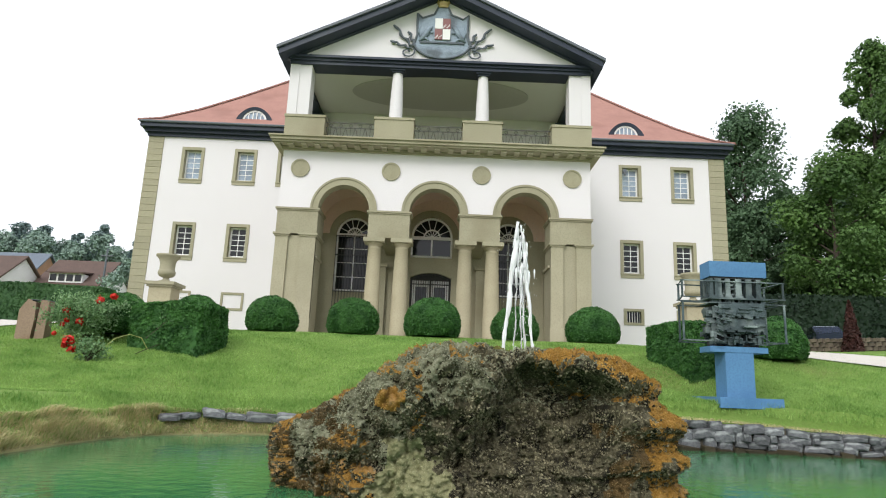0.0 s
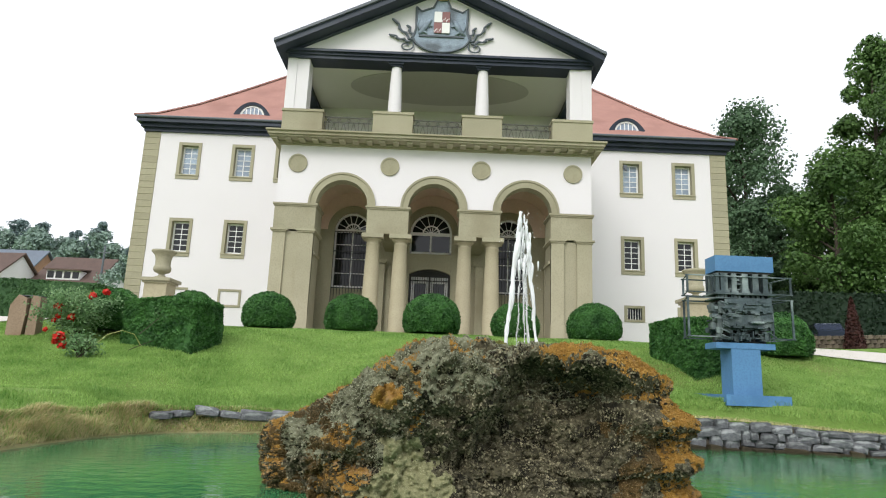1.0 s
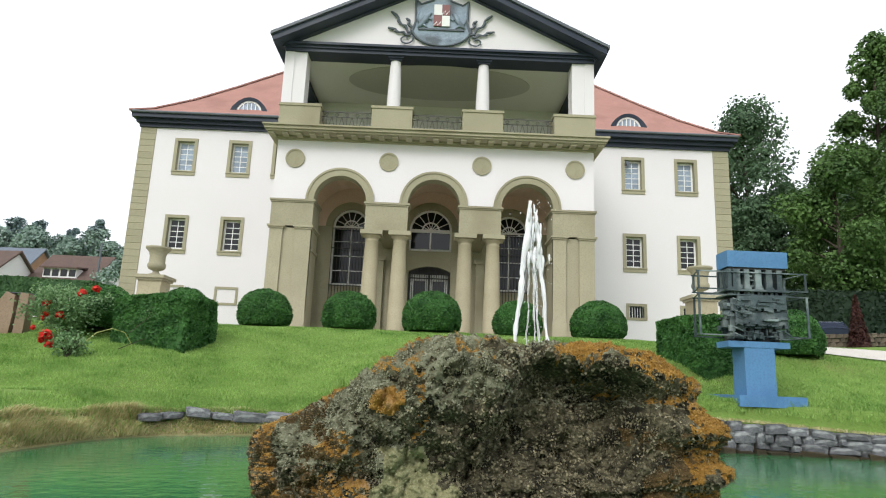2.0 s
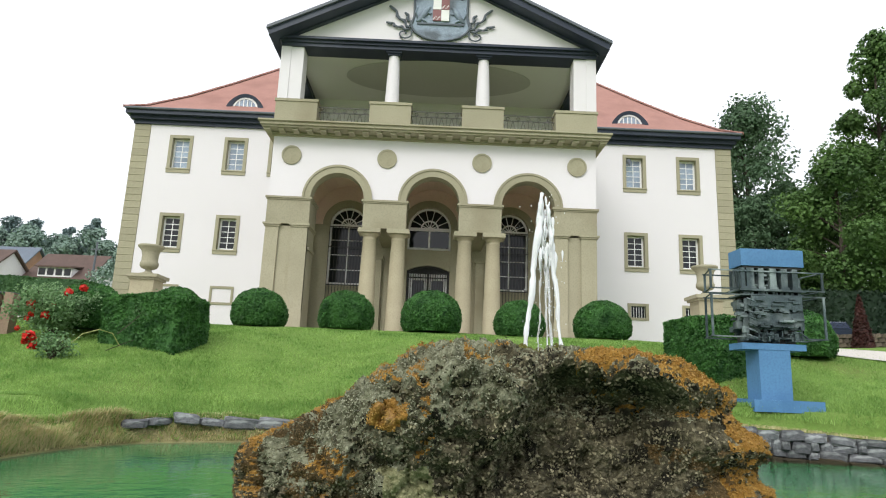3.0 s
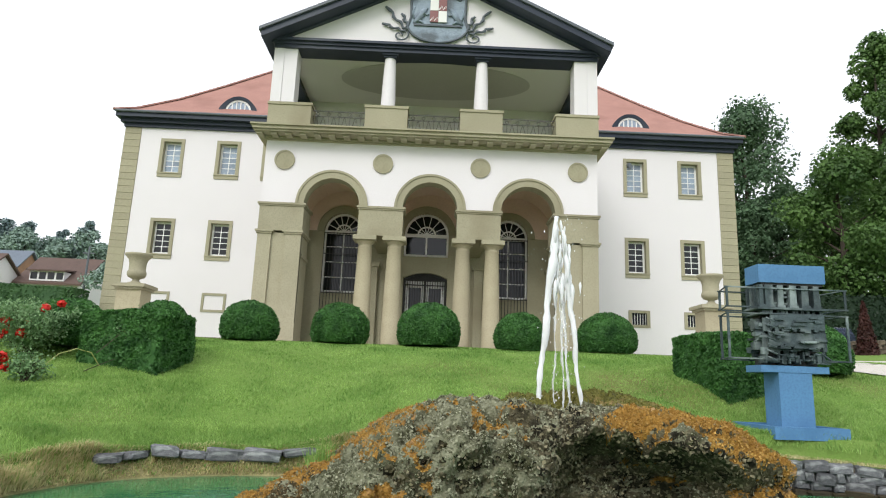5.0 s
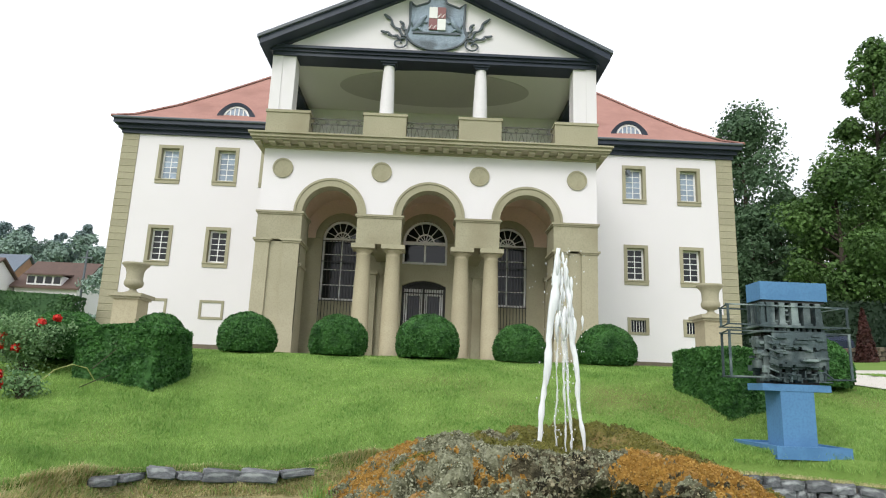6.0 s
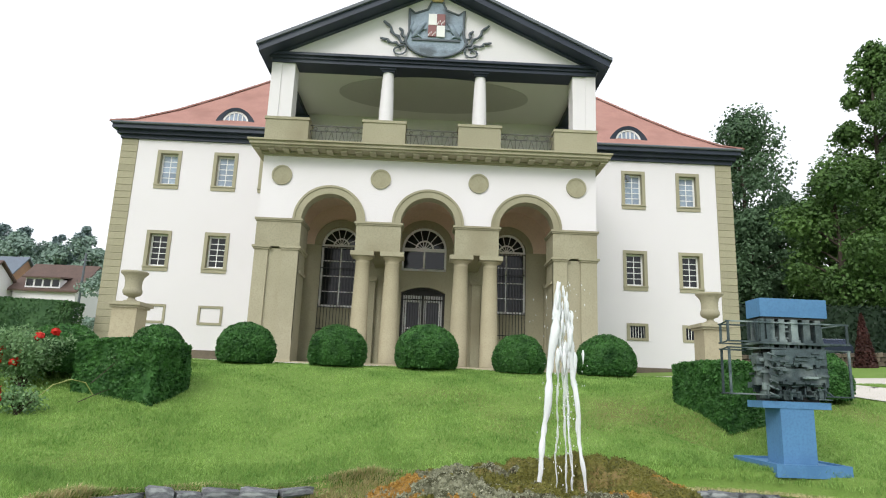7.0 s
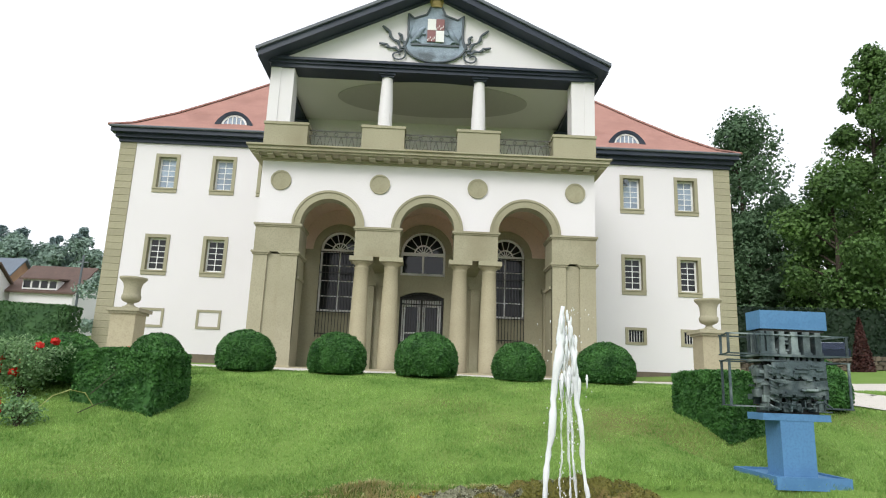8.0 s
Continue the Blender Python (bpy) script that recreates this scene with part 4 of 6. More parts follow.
def dormer(cx):
    y = WING_Y - 0.7 + 1.35
    z = roof_at(1.35) - 0.12
    d = part("dormer", bmesh.new(), NAVY, house, "half-round dormer with a lead hood")
    bm = bmesh.new()
    n = 18
    prev = None
    for k in range(n + 1):
        a = math.pi * k / n
        r0, r1 = 0.78, 0.98
        flare = 1.0 + 0.16 * abs(math.cos(a)) ** 6
        P = [(cx + r0 * math.cos(a), y, z + r0 * 0.98 * math.sin(a)), (cx + r1 * flare * math.cos(a), y - 0.05, z + r1 * 0.98 * math.sin(a)), (cx + r1 * flare * math.cos(a), y + 1.6, z + r1 * 0.98 * math.sin(a)), (cx + r0 * math.cos(a), y + 1.6, z + r0 * 0.98 * math.sin(a))]
        q = [bm.verts.new(p) for p in P]
        if prev:
            for i in range(4):
                bm.faces.new((prev[i], prev[(i + 1) % 4], q[(i + 1) % 4], q[i]))
        prev = q
    part("hood", bm, NAVY, d)
    fr = ring(boxes((cx - 0.8, cx + 0.8, y + 0.05, y + 0.15, z, z + 0.12)), cx, z, 0.66, 0.8, y + 0.05, y + 0.15)
    for xx in (-0.38, -0.12, 0.12, 0.38):
        box(fr, cx + xx - 0.028, cx + xx + 0.028, y + 0.05, y + 0.14, z + 0.1, z + math.sqrt(0.7 ** 2 - xx * xx))
    part("window_frame", fr, FRAME_WHITE, d)
    gl = bmesh.new()
    prism(gl, [(cx + 0.78 * math.cos(math.pi * i / 16), z + 0.78 * math.sin(math.pi * i / 16)) for i in range(17)], y + 0.1, y + 0.12)
    part("pane", gl, GLASS_PALE, d)
    part("dormer_dark_sheet", boxes((cx - 0.7, cx + 0.7, y + 0.5, y + 0.6, z, z + 0.6)), ROOM_BLACK, d)


dormer(-11.75)
dormer(11.75)


# ridge tiles along the hips
def hip_tiles(s):
    bm = bmesh.new()
    n = 7
    rows = []
    for q in (0, 1):
        rows.append([bm.verts.new((0.34 * q, (0.13 - 0.02 * q) * math.cos(math.pi * k / (n - 1)), (0.12 - 0.02 * q) * math.sin(math.pi * k / (n - 1)))) for k in range(n)])
    for a, b, c, d in zip(rows[0], rows[0][1:], rows[1][1:], rows[1]):
        bm.faces.new((a, b, c, d))
    bm.faces.new(rows[0])
    me = bpy.data.meshes.new("ridge_tile")
    bm.to_mesh(me)
    bm.free()
    me.materials.append(TILE)
    path = [Vector((s * (END[s] + 0.52 - q), WING_Y - 0.7 + q, z)) for q, z in RZ]
    for p, q in zip(path, path[1:]):
        d = (q - p)
        k = int(d.length / 0.32)
        turn = d.to_track_quat("X", "Z").to_matrix().to_4x4()
        for i in range(k):
            again("ridge_tile", me, roof, Matrix.Translation(p.lerp(q, i / k)) @ turn)


hip_tiles(-1)
hip_tiles(1)

# ---- pool and rock ----
def water_mat():
    m = bpy.data.materials.new("green_pool_water")
    m.use_nodes = True
    t = m.node_tree
    b = t.nodes["Principled BSDF"]
    b.inputs["Roughness"].default_value = 0.06
    b.inputs["IOR"].default_value = 1.33
    geo = t.nodes.new("ShaderNodeNewGeometry")
    n1 = t.nodes.new("ShaderNodeTexNoise")
    n1.inputs["Scale"].default_value = 0.8
    t.links.new(geo.outputs["Position"], n1.inputs["Vector"])
    mx = t.nodes.new("ShaderNodeMix")
    mx.data_type = "RGBA"
    mx.inputs["A"].default_value, mx.inputs["B"].default_value = (0.020, 0.115, 0.042, 1), (0.055, 0.21, 0.085, 1)
    t.links.new(n1.outputs["Fac"], mx.inputs["Factor"])
    t.links.new(mx.outputs["Result"], b.inputs["Base Color"])
    n2 = t.nodes.new("ShaderNodeTexNoise")
    n2.inputs["Scale"].default_value, n2.inputs["Detail"].default_value = 5.0, 3.0
    t.links.new(geo.outputs["Position"], n2.inputs["Vector"])
    bp = t.nodes.new("ShaderNodeBump")
    bp.inputs["Strength"].default_value, bp.inputs["Distance"].default_value = 0.25, 0.03
    t.links.new(n2.outputs["Fac"], bp.inputs["Height"])
    t.links.new(bp.outputs["Normal"], b.inputs["Normal"])
    return m


def build_pool():
    a = np.linspace(0, 2 * math.pi, 160, endpoint=False)
    x, y = pool_edge(a, 0.22)
    v = np.stack([x, y, np.full_like(x, WATER_Z)], 1)
    bm = bmesh.new()
    bm.faces.new([bm.verts.new(p) for p in v])
    tagged(part("water", bm, water_mat()), "still green murky pool water", "water", kind="structure")
    # basin side behind the stones
    x0, y0 = pool_edge(a, 0.14)
    x1, y1 = pool_edge(a, 0.42)
    top = np.where((a < radians(84)) | (a > radians(236)), 0.53 - 0.17 * smooth01(x, 5.0, 9.0), -0.05)
    V = np.concatenate([np.stack([x0, y0, np.full_like(x, -0.3)], 1), np.stack([x0, y0, top], 1), np.stack([x1, y1, top], 1)])
    n = len(a)
    i = np.arange(n)
    j = (i + 1) % n
    F = np.concatenate([np.stack([i, j, j + n, i + n], 1), np.stack([i + n, j + n, j + 2 * n, i + 2 * n], 1)])
    return tagged(mesh_np("pool_wall", V, F, mat("dark_mortar", (0.06, 0.055, 0.045), (0.10, 0.085, 0.06), scale=4, fine=30, bump=0.5)), "low rubble stone rim of the pool", "wall", kind="structure")


pool_wall = build_pool()


def stone_mesh(seed):
    r = random.Random(seed)
    bm = bmesh.new()
    box(bm, -0.5, 0.5, -0.5, 0.5, -0.5, 0.5)
    bmesh.ops.bevel(bm, geom=list(bm.edges), offset=0.13, segments=1, affect="EDGES")
    for v in bm.verts:
        v.co += Vector((r.uniform(-0.09, 0.09), r.uniform(-0.09, 0.09), r.uniform(-0.1, 0.1)))
    me = bpy.data.meshes.new("stone")
    bm.to_mesh(me)
    bm.free()
    me.materials.append(WALLSTONE)
    return me


STONES = [stone_mesh(i) for i in range(8)]


SILT = mat("silty_stone", (0.060, 0.046, 0.024), (0.035, 0.028, 0.016), scale=6, fine=30, bump=0.6, per=0.2)


def rubble_rim(a0, a1, z_lo, z_hi, rows, setback, length=0.34, material=None, vary=1.0):
    """Courses of rubble laid along the rim between two angles."""
    r = random.Random(5)
    kinds = STONES
    if material:
        kinds = [m.copy() for m in STONES[:4]]
        for m in kinds:
            m.materials[0] = material
    for k in range(rows):
        a = a0 + r.uniform(0, 0.03)
        h = (z_hi - z_lo) / rows
        while a < a1:
            w = length * (1 + vary * r.uniform(-0.55, 0.7))
            ax, ay = pool_edge(np.array([a, a + 0.01]), 0.12)
            da = w * 0.01 / math.hypot(float(ax[1] - ax[0]), float(ay[1] - ay[0]))
            x, y = pool_edge(np.array(a + da / 2), 0.12 + setback + r.uniform(-0.03, 0.03))
            x2, y2 = pool_edge(np.array(a + da / 2 + 0.01), 0.12 + setback)
            ang = math.atan2(float(y2 - y), float(x2 - x))
            fall = 1 - 0.30 * float(smooth01(np.array(float(x)), 5.0, 9.0))
            z = (z_lo + h * (k + 0.5)) * fall
            m = Matrix.Translation((float(x), float(y), z + r.uniform(-0.03, 0.03))) @ Euler((r.uniform(-0.15, 0.15), r.uniform(-0.12, 0.12), ang)).to_matrix().to_4x4() @ Matrix.Diagonal((w * 0.98, 0.26, h * fall * r.uniform(0.85, 1.3), 1))
            again("stone", r.choice(kinds), pool_wall, m)
            a += da


rubble_rim(radians(12), radians(83), 0.05, 0.56, 3, 0.04, 0.30)
rubble_rim(radians(12), radians(83), -0.08, 0.06, 1, -0.02, 0.30, SILT)
rubble_rim(radians(114), radians(141), 0.25, 0.39, 1, 0.02, 0.48, None, 0.5)


# the tufa rock
ROCK_MATS = [
    mat("dark_tufa", (0.032, 0.029, 0.017), (0.145, 0.130, 0.078), rough=0.9, scale=16, fine=70, bump=0.9, spread=0.35, c3=(0.014, 0.013, 0.008), stain=0.52, coord="World", spec=0.2),
    mat("lichen_tufa", (0.16, 0.168, 0.10), (0.29, 0.295, 0.20), rough=0.95, scale=14, fine=80, bump=0.9, spread=0.4, c3=(0.065, 0.066, 0.036), stain=0.5, coord="World", spec=0.1),
    mat("moss_cushion", (0.36, 0.20, 0.045), (0.22, 0.115, 0.026), rough=0.95, scale=9, fine=90, bump=0.9, spread=0.5, c3=(0.44, 0.29, 0.15), stain=0.62, coord="World", spec=0.1),
    mat("olive_moss_cushion", (0.105, 0.11, 0.026), (0.17, 0.155, 0.04), rough=0.95, scale=9, fine=80, bump=0.9, c3=(0.27, 0.19, 0.09), stain=0.6, coord="World", spec=0.1),
    mat("pale_lime_moss", (0.34, 0.33, 0.18), (0.24, 0.24, 0.125), rough=0.95, scale=9, fine=80, bump=0.9, coord="World", spec=0.1),
    mat("rusty_moss", (0.15, 0.098, 0.040), (0.085, 0.056, 0.024), rough=0.95, scale=9, fine=80, bump=0.9, c3=(0.05, 0.042, 0.022), stain=0.5, coord="World", spec=0.1),
]
ROCK_NU, ROCK_NV = 960, 420


def lump(q, seed):
    """Rounded cauliflower knobs with sharp creases between them."""
    return np.sqrt(np.clip(1 - (knobs(q, seed) / 0.85) ** 2, 0, 1)) - 0.75


def rock_kinds(P, N):
    """What grows where on the rock: 0 bare, 1 lichen, 2 orange moss, 3 olive moss, 4 pale moss, 5 rusty moss."""
    x, y, z, up = P[:, 0], P[:, 1], P[:, 2], N[:, 2]
    n1, n2, n3 = vnoise(P * 2.3 + 5, 201), vnoise(P * 5.5 + 5, 202), vnoise(P * 13 + 5, 203)
    k = np.zeros(len(P), np.int32)
    k[(up > -0.25 + 0.4 * n2) & (x < 0.75 + 0.25 * n1) & (z > 0.42 + 0.25 * n1 + 0.45 * np.clip(x, 0, 1))] = 1
    k[(up > 0.45 + 0.3 * n3) & (z > 0.85) & (x < 2.0)] = 1
    k[(x < -0.35 + 0.3 * n1) & (up < 0.55 + 0.3 * n2) & (n2 + 0.6 * n3 > -0.15)] = 5
    k[(x > 1.75 + 0.3 * n1) & (z < 0.72) & (up > -0.6) & (n2 + 0.7 * n3 > -0.1)] = 5
    k[(x < 0.12 + 0.3 * n2) & (up > 0.45 + 0.25 * n3) & (n1 > -0.25)] = 2
    k[(x > 2.02 + 0.22 * n1) & (up > -0.3 + 0.5 * n2) & (n2 + 0.5 * n3 > -0.45)] = 2
    k[(x > 1.45 + 0.3 * n1) & (z > 1.0 + 0.12 * n2) & (up > 0.0 + 0.3 * n3)] = 2
    k[(z > 1.16 + 0.05 * n1) & (up > 0.15 + 0.3 * n3) & (n2 > 0.05) & (x > 0.45) & (y < -21.75 + 0.2 * n1)] = 2
    k[((x + 0.02) / 0.13) ** 2 + ((z - 0.88) / 0.09) ** 2 < 1 + 0.8 * n3] = 2
    k[(y > -21.25 + 0.3 * n2) & (up > 0.1) & (n1 + 0.5 * n2 > -0.3) & (x > 0.3 + 0.4 * n2)] = 3
    k[(((x - 0.12) / (0.25 + 0.28 * np.clip(0.5 - z, 0, 0.5))) ** 2 + ((z - 0.22) / 0.32) ** 2 < 1 + 0.7 * n2 + 0.5 * n3) & (y < -21.6)] = 4
    return k


def build_rock():
    nu, nv = ROCK_NU, ROCK_NV
    u = np.linspace(0, 2 * math.pi, nu, endpoint=False)
    w = np.linspace(-0.30, math.pi / 2 - 0.004, nv)
    U, W = np.meshgrid(u, w)
    d = np.stack([np.cos(U) * np.cos(W), np.sin(U) * np.cos(W), np.sin(W)], -1).reshape(-1, 3)
    a = np.where(d[:, 0] < 0, 2.26, 1.58)
    n = 5.4
    half = np.stack([a, np.full_like(a, 1.50), np.full_like(a, 1.29)], 1)
    r = (np.abs(d / half) ** n).sum(1) ** (-1 / n)
    p = d * r[:, None]
    nrm = unit(np.sign(p) * np.abs(p / half) ** (n - 1) / half)
    up = p[:, 2] > 0
    # the left end is lower and set back, the right end rounded
    p[:, 2] *= np.where(up, 0.42 + 0.58 * smooth01(p[:, 0], -2.35, -0.55), 1.0)
    back = 1 - smooth01(p[:, 0], -2.4, -0.9)
    p[:, 1] = p[:, 1] * (1 - 0.42 * back) + 0.2 * back
    right = smooth01(p[:, 0], 0.75, 1.5)
    p[:, 2] *= np.where(up, 1 - 0.035 * right, 1.0)
    p[:, 1] *= 1 - 0.14 * right
    p = p + np.array([[1.02, -20.72, 0.06]])
    x, y, z = p[:, 0], p[:, 1], p[:, 2]
    front = smooth01(-y, 21.2, 21.9)
    # a wide hollow under an overhanging lip, open to the front
    lip = 1.19 - 0.16 * smooth01(x, 1.5, 2.1) + 0.05 * vnoise(np.stack([x * 3.1, 0 * x, 0 * x], 1), 71)
    left_edge = 0.38 + 0.45 * smooth01(z, 0.3, 1.15)
    hollow = front * smooth01(x, left_edge, left_edge + 0.38) * (1 - smooth01(x, 1.70, 2.10)) * smooth01(lip - z, 0.0, 0.13) * (0.35 + 0.65 * smooth01(z, 0.15, 0.60))
    p[:, 1] += 0.50 * hollow
    # swelling mounds on the left and mossy ledges on the right
    bulge = 0.0
    for cx, cz, rx, rz, amp in ((0.42, 0.98, 0.34, 0.26, 0.16), (0.02, 0.84, 0.19, 0.16, 0.20), (-0.38, 0.50, 0.24, 0.20, 0.24), (-0.30, 0.16, 0.26, 0.14, 0.14), (0.85, 0.10, 0.45, 0.16, 0.10)):
        bulge = bulge + amp * np.exp(-((x - cx) / rx) ** 2 - ((z - cz) / rz) ** 2) * front
    disp = bulge
    ledge = np.maximum(np.cos((z - 0.76 + 0.06 * vnoise(p * 1.7, 5)) * 2 * math.pi / 0.34), -0.55)
    disp = disp + 0.075 * ledge * smooth01(x, 1.72, 2.15) * (y < -20.3) * (1 - smooth01(nrm[:, 2], 0.5, 0.9)) * (z < 1.1)
    flat = 1 - 0.55 * smooth01(nrm[:, 2], 0.5, 0.9)
    inside = 1 - 0.55 * hollow
    disp = disp + flat * inside * (0.10 * vnoise(p * 1.4 + 3.3, 1) + 0.06 * vnoise(p * 2.9 + 9.1, 2))
    warp = p + 0.07 * np.stack([vnoise(p * 5, 61), vnoise(p * 5, 62), vnoise(p * 5, 63)], 1)
    moist = smooth01(x, 1.6, 2.1)
    disp = disp + inside * flat * (0.13 - 0.06 * moist) * lump(warp * 3.1, 11) + (0.115 - 0.055 * moist) * lump(warp * 6.5, 23) + (0.085 - 0.04 * moist) * lump(warp * 13.0, 31) + 0.050 * lump(p * 26.0, 47) + 0.018 * lump(p * 55.0, 53)
    # pits
    disp = disp - 0.11 * front * (1 - 0.8 * moist) * smooth01(vnoise(p * 5.2, 77), 0.15, 0.55)
    p = p + nrm * disp[:, None]
    # dish round the fountain, a hump behind it
    over = p[:, 2] > 0.85
    p[:, 2] -= 0.25 * np.exp(-((p[:, 0] - 1.25) / 0.42) ** 2 - ((p[:, 1] + 20.5) / 0.33) ** 2) * over
    p[:, 2] += 0.13 * np.exp(-((p[:, 0] - 1.65) / 0.75) ** 2 - ((p[:, 1] + 19.75) / 0.40) ** 2) * over
    p[:, 2] += 0.07 * np.exp(-((p[:, 0] - 1.5) / 0.9) ** 2 - ((p[:, 1] + 22.05) / 0.30) ** 2) * over
    i, j = np.meshgrid(np.arange(nv - 1), np.arange(nu), indexing="ij")
    A = i * nu + j
    B = i * nu + (j + 1) % nu
    F = np.stack([A.ravel(), B.ravel(), (B + nu).ravel(), (A + nu).ravel()], 1)
    G = p.reshape(nv, nu, 3)
    cr = np.cross((np.roll(G, -1, 1) - np.roll(G, 1, 1)).reshape(-1, 3), np.gradient(G, axis=0).reshape(-1, 3))
    N = unit(cr)
    ob = mesh_np("rock", p, F, ROCK_MATS[0], smooth=True)
    for m in ROCK_MATS[1:]:
        ob.data.materials.append(m)
    ob.data.polygons.foreach_set("material_index", rock_kinds(p, N)[F[:, 0]])
    return tagged(ob, "large mossy brown tufa boulder rising from the pool", "rock"), p, N, np.linalg.norm(cr, axis=1)


rock, ROCK_P, ROCK_N, ROCK_A = build_rock()


def rock_cover():
    """Crumbs and moss tufts sitting on the rock's skin."""
    area = np.where(ROCK_P[:, 2] < WATER_Z, 0, ROCK_A)
    k = rng.choice(len(area), 230000, p=area / area.sum())
    P, N = ROCK_P[k] + rng.normal(0, 0.004, (len(k), 3)), ROCK_N[k]
    kind = rock_kinds(P, N)
    u = rng.random(len(k))
    for mask, size, m, name, lift in (((kind == 2) & (N[:, 2] > -0.5), 0.0115, MOSS, "orange_moss", 0.005), (kind == 3, 0.013, OLIVE_MOSS, "olive_moss", 0.005), (kind == 1, 0.013, CRUST, "lichen_crust", 0.002), ((kind == 0) & (u < 0.55), 0.019, TUFA_BIT, "tufa_crumb", 0.002), (kind == 4, 0.010, PALE_MOSS, "pale_moss", 0.003), (kind == 5, 0.011, RUSTY_MOSS, "rusty_moss", 0.003)):
        tagged(leaves(name, P[mask] + N[mask] * lift, N[mask], size, m, rock, 0.8, 1.3), kind="stuff")


rock_cover()


def rock_top(x, y):
    """The height of the rock over x, y."""
    k = (np.abs(ROCK_P[:, 0] - x) < 0.06) & (np.abs(ROCK_P[:, 1] - y) < 0.06)
    return float(ROCK_P[k, 2].max()) if k.any() else 1.3


# fountain
def jet_mat():
    m = plain("falling_water", (0.92, 0.94, 0.95), 0.25, spec=0.5)
    b = m.node_tree.nodes["Principled BSDF"]
    b.inputs["Transmission Weight"].default_value = 0.25
    b.inputs["IOR"].default_value = 1.33
    return m


def mist_mat():
    m = jet_mat()
    m.name = "thin_falling_water"
    m.node_tree.nodes["Principled BSDF"].inputs["Alpha"].default_value = 0.4
    return m


def fountain():
    f = tagged(group_at("fountain_jet", 1.25, -20.45, rock_top(1.25, -20.45)), "white rising and falling jet of water on the rock", "fountain")
    water, thin = jet_mat(), mist_mat()
    top = 2.93 - f.location.z
    r = random.Random(3)

    def stream(name, x0, x1, zt, rad, material, n=34, yy=0.0, rag=0.35):
        bm = bmesh.new()
        P, R = [], []
        for k in range(n):
            q = k / (n - 1)
            x = x0 + (x1 - x0) * (1 - (1 - q) ** 1.0) + 0.006 * math.sin(k * 0.5 + x0 * 30) + r.uniform(-0.004, 0.004)
            P.append((x, yy + 0.01 * math.sin(k * 0.7), -0.06 + (zt + 0.06) * q))
            R.append(rad * (0.55 + 0.75 * q ** 0.8) * (1 + rag * r.uniform(-0.6, 0.8)) * (1 if q < 0.9 else 1.0 - 0.6 * (q - 0.9) / 0.1))
        tube(bm, P, R, 8)
        part(name, bm, material, f, smooth=True)

    stream("stream", -0.19, -0.01, top, 0.027, water)
    stream("stream", 0.21, 0.04, top * 0.93, 0.020, water)
    stream("stream", 0.12, 0.03, top * 0.80, 0.009, thin, yy=0.05, rag=0.9)
    for k in range(5):
        x = r.uniform(-0.13, 0.14)
        stream("trickle", x, x * 0.4, top * r.uniform(0.5, 0.8), 0.007, thin, yy=r.uniform(-0.06, 0.06), rag=0.9)
    head = bmesh.new()
    for k in range(46):
        q = r.random()
        x, z, s = r.gauss(0.02, 0.035) * (1 + 0.8 * (1 - q)), top * (0.62 + 0.36 * q), r.uniform(0.008, 0.021) * (1.15 - 0.45 * q)
        lathe(head, [(0.003, -7 * s), (0.6 * s, -3.5 * s), (s, 0), (0.8 * s, 1.6 * s), (0.003, 3.0 * s)], x, r.gauss(0, 0.02), z, 7)
    tagged(part("crest", head, water, f, smooth=True), kind="stuff")
    drops = bmesh.new()
    for k in range(170):
        s = r.uniform(0.002, 0.006)
        z = top * r.random() ** 0.8
        lathe(drops, [(0.0005, -2.0 * s), (s, 0), (0.0005, 1.5 * s)], r.gauss(0.01, 0.085), r.gauss(0, 0.07), z, 5)
    tagged(part("droplets", drops, water, f), kind="stuff")
    foam = bmesh.new()
    for k in range(40):
        s = r.uniform(0.012, 0.035)
        lathe(foam, [(0.001, -s * 0.5), (s, 0), (0.001, s * 0.6)], r.gauss(0.02, 0.13), r.gauss(0, 0.08), 0.0, 6)
    tagged(part("foam", foam, water, f), kind="stuff")


fountain()

# ---- box balls, hedges ----
def box_ball(x, y, rx, h, n=7000, seed=0):
    z0 = float(land(np.array(x), np.array(y)))
    e = tagged(group_at("box_ball", x, y, z0 - 0.09), "clipped round boxwood bush on the lawn", "bush", "clipped box balls")
    d = unit(rng.normal(0, 1, (n, 3)))
    d = d[d[:, 2] > -0.62]
    wob = 1 + 0.045 * vnoise(d * 2.2 + seed * 7.7, seed) + 0.03 * vnoise(d * 7.0, seed + 3)
    cz = h * 0.44
    p = d * np.array([[rx, rx, h - cz]]) * wob[:, None] * rng.uniform(0.94, 1.015, (len(d), 1))
    low = np.clip(-d[:, 2], 0, 1)
    p[:, :2] *= (1 + 0.17 * low ** 1.2)[:, None]
    p[:, 2] = p[:, 2] + cz
    leaves("foliage", p, d, 0.042, BOX_LEAF, e, 0.75)
    core = bmesh.new()
    bmesh.ops.create_icosphere(core, subdivisions=4, radius=1.0)
    for v in core.verts:
        v.co = Vector((v.co.x * rx * 0.94, v.co.y * rx * 0.94, max(v.co.z, -0.66) * (h - cz) * 0.94 + cz)) * 1.0
        k_low = 1 + 0.15 * max(0.0, (cz - v.co.z) / cz) ** 1.2
        v.co.x, v.co.y = v.co.x * k_low, v.co.y * k_low
    part("core", core, BOX_LEAF, e)
    return e


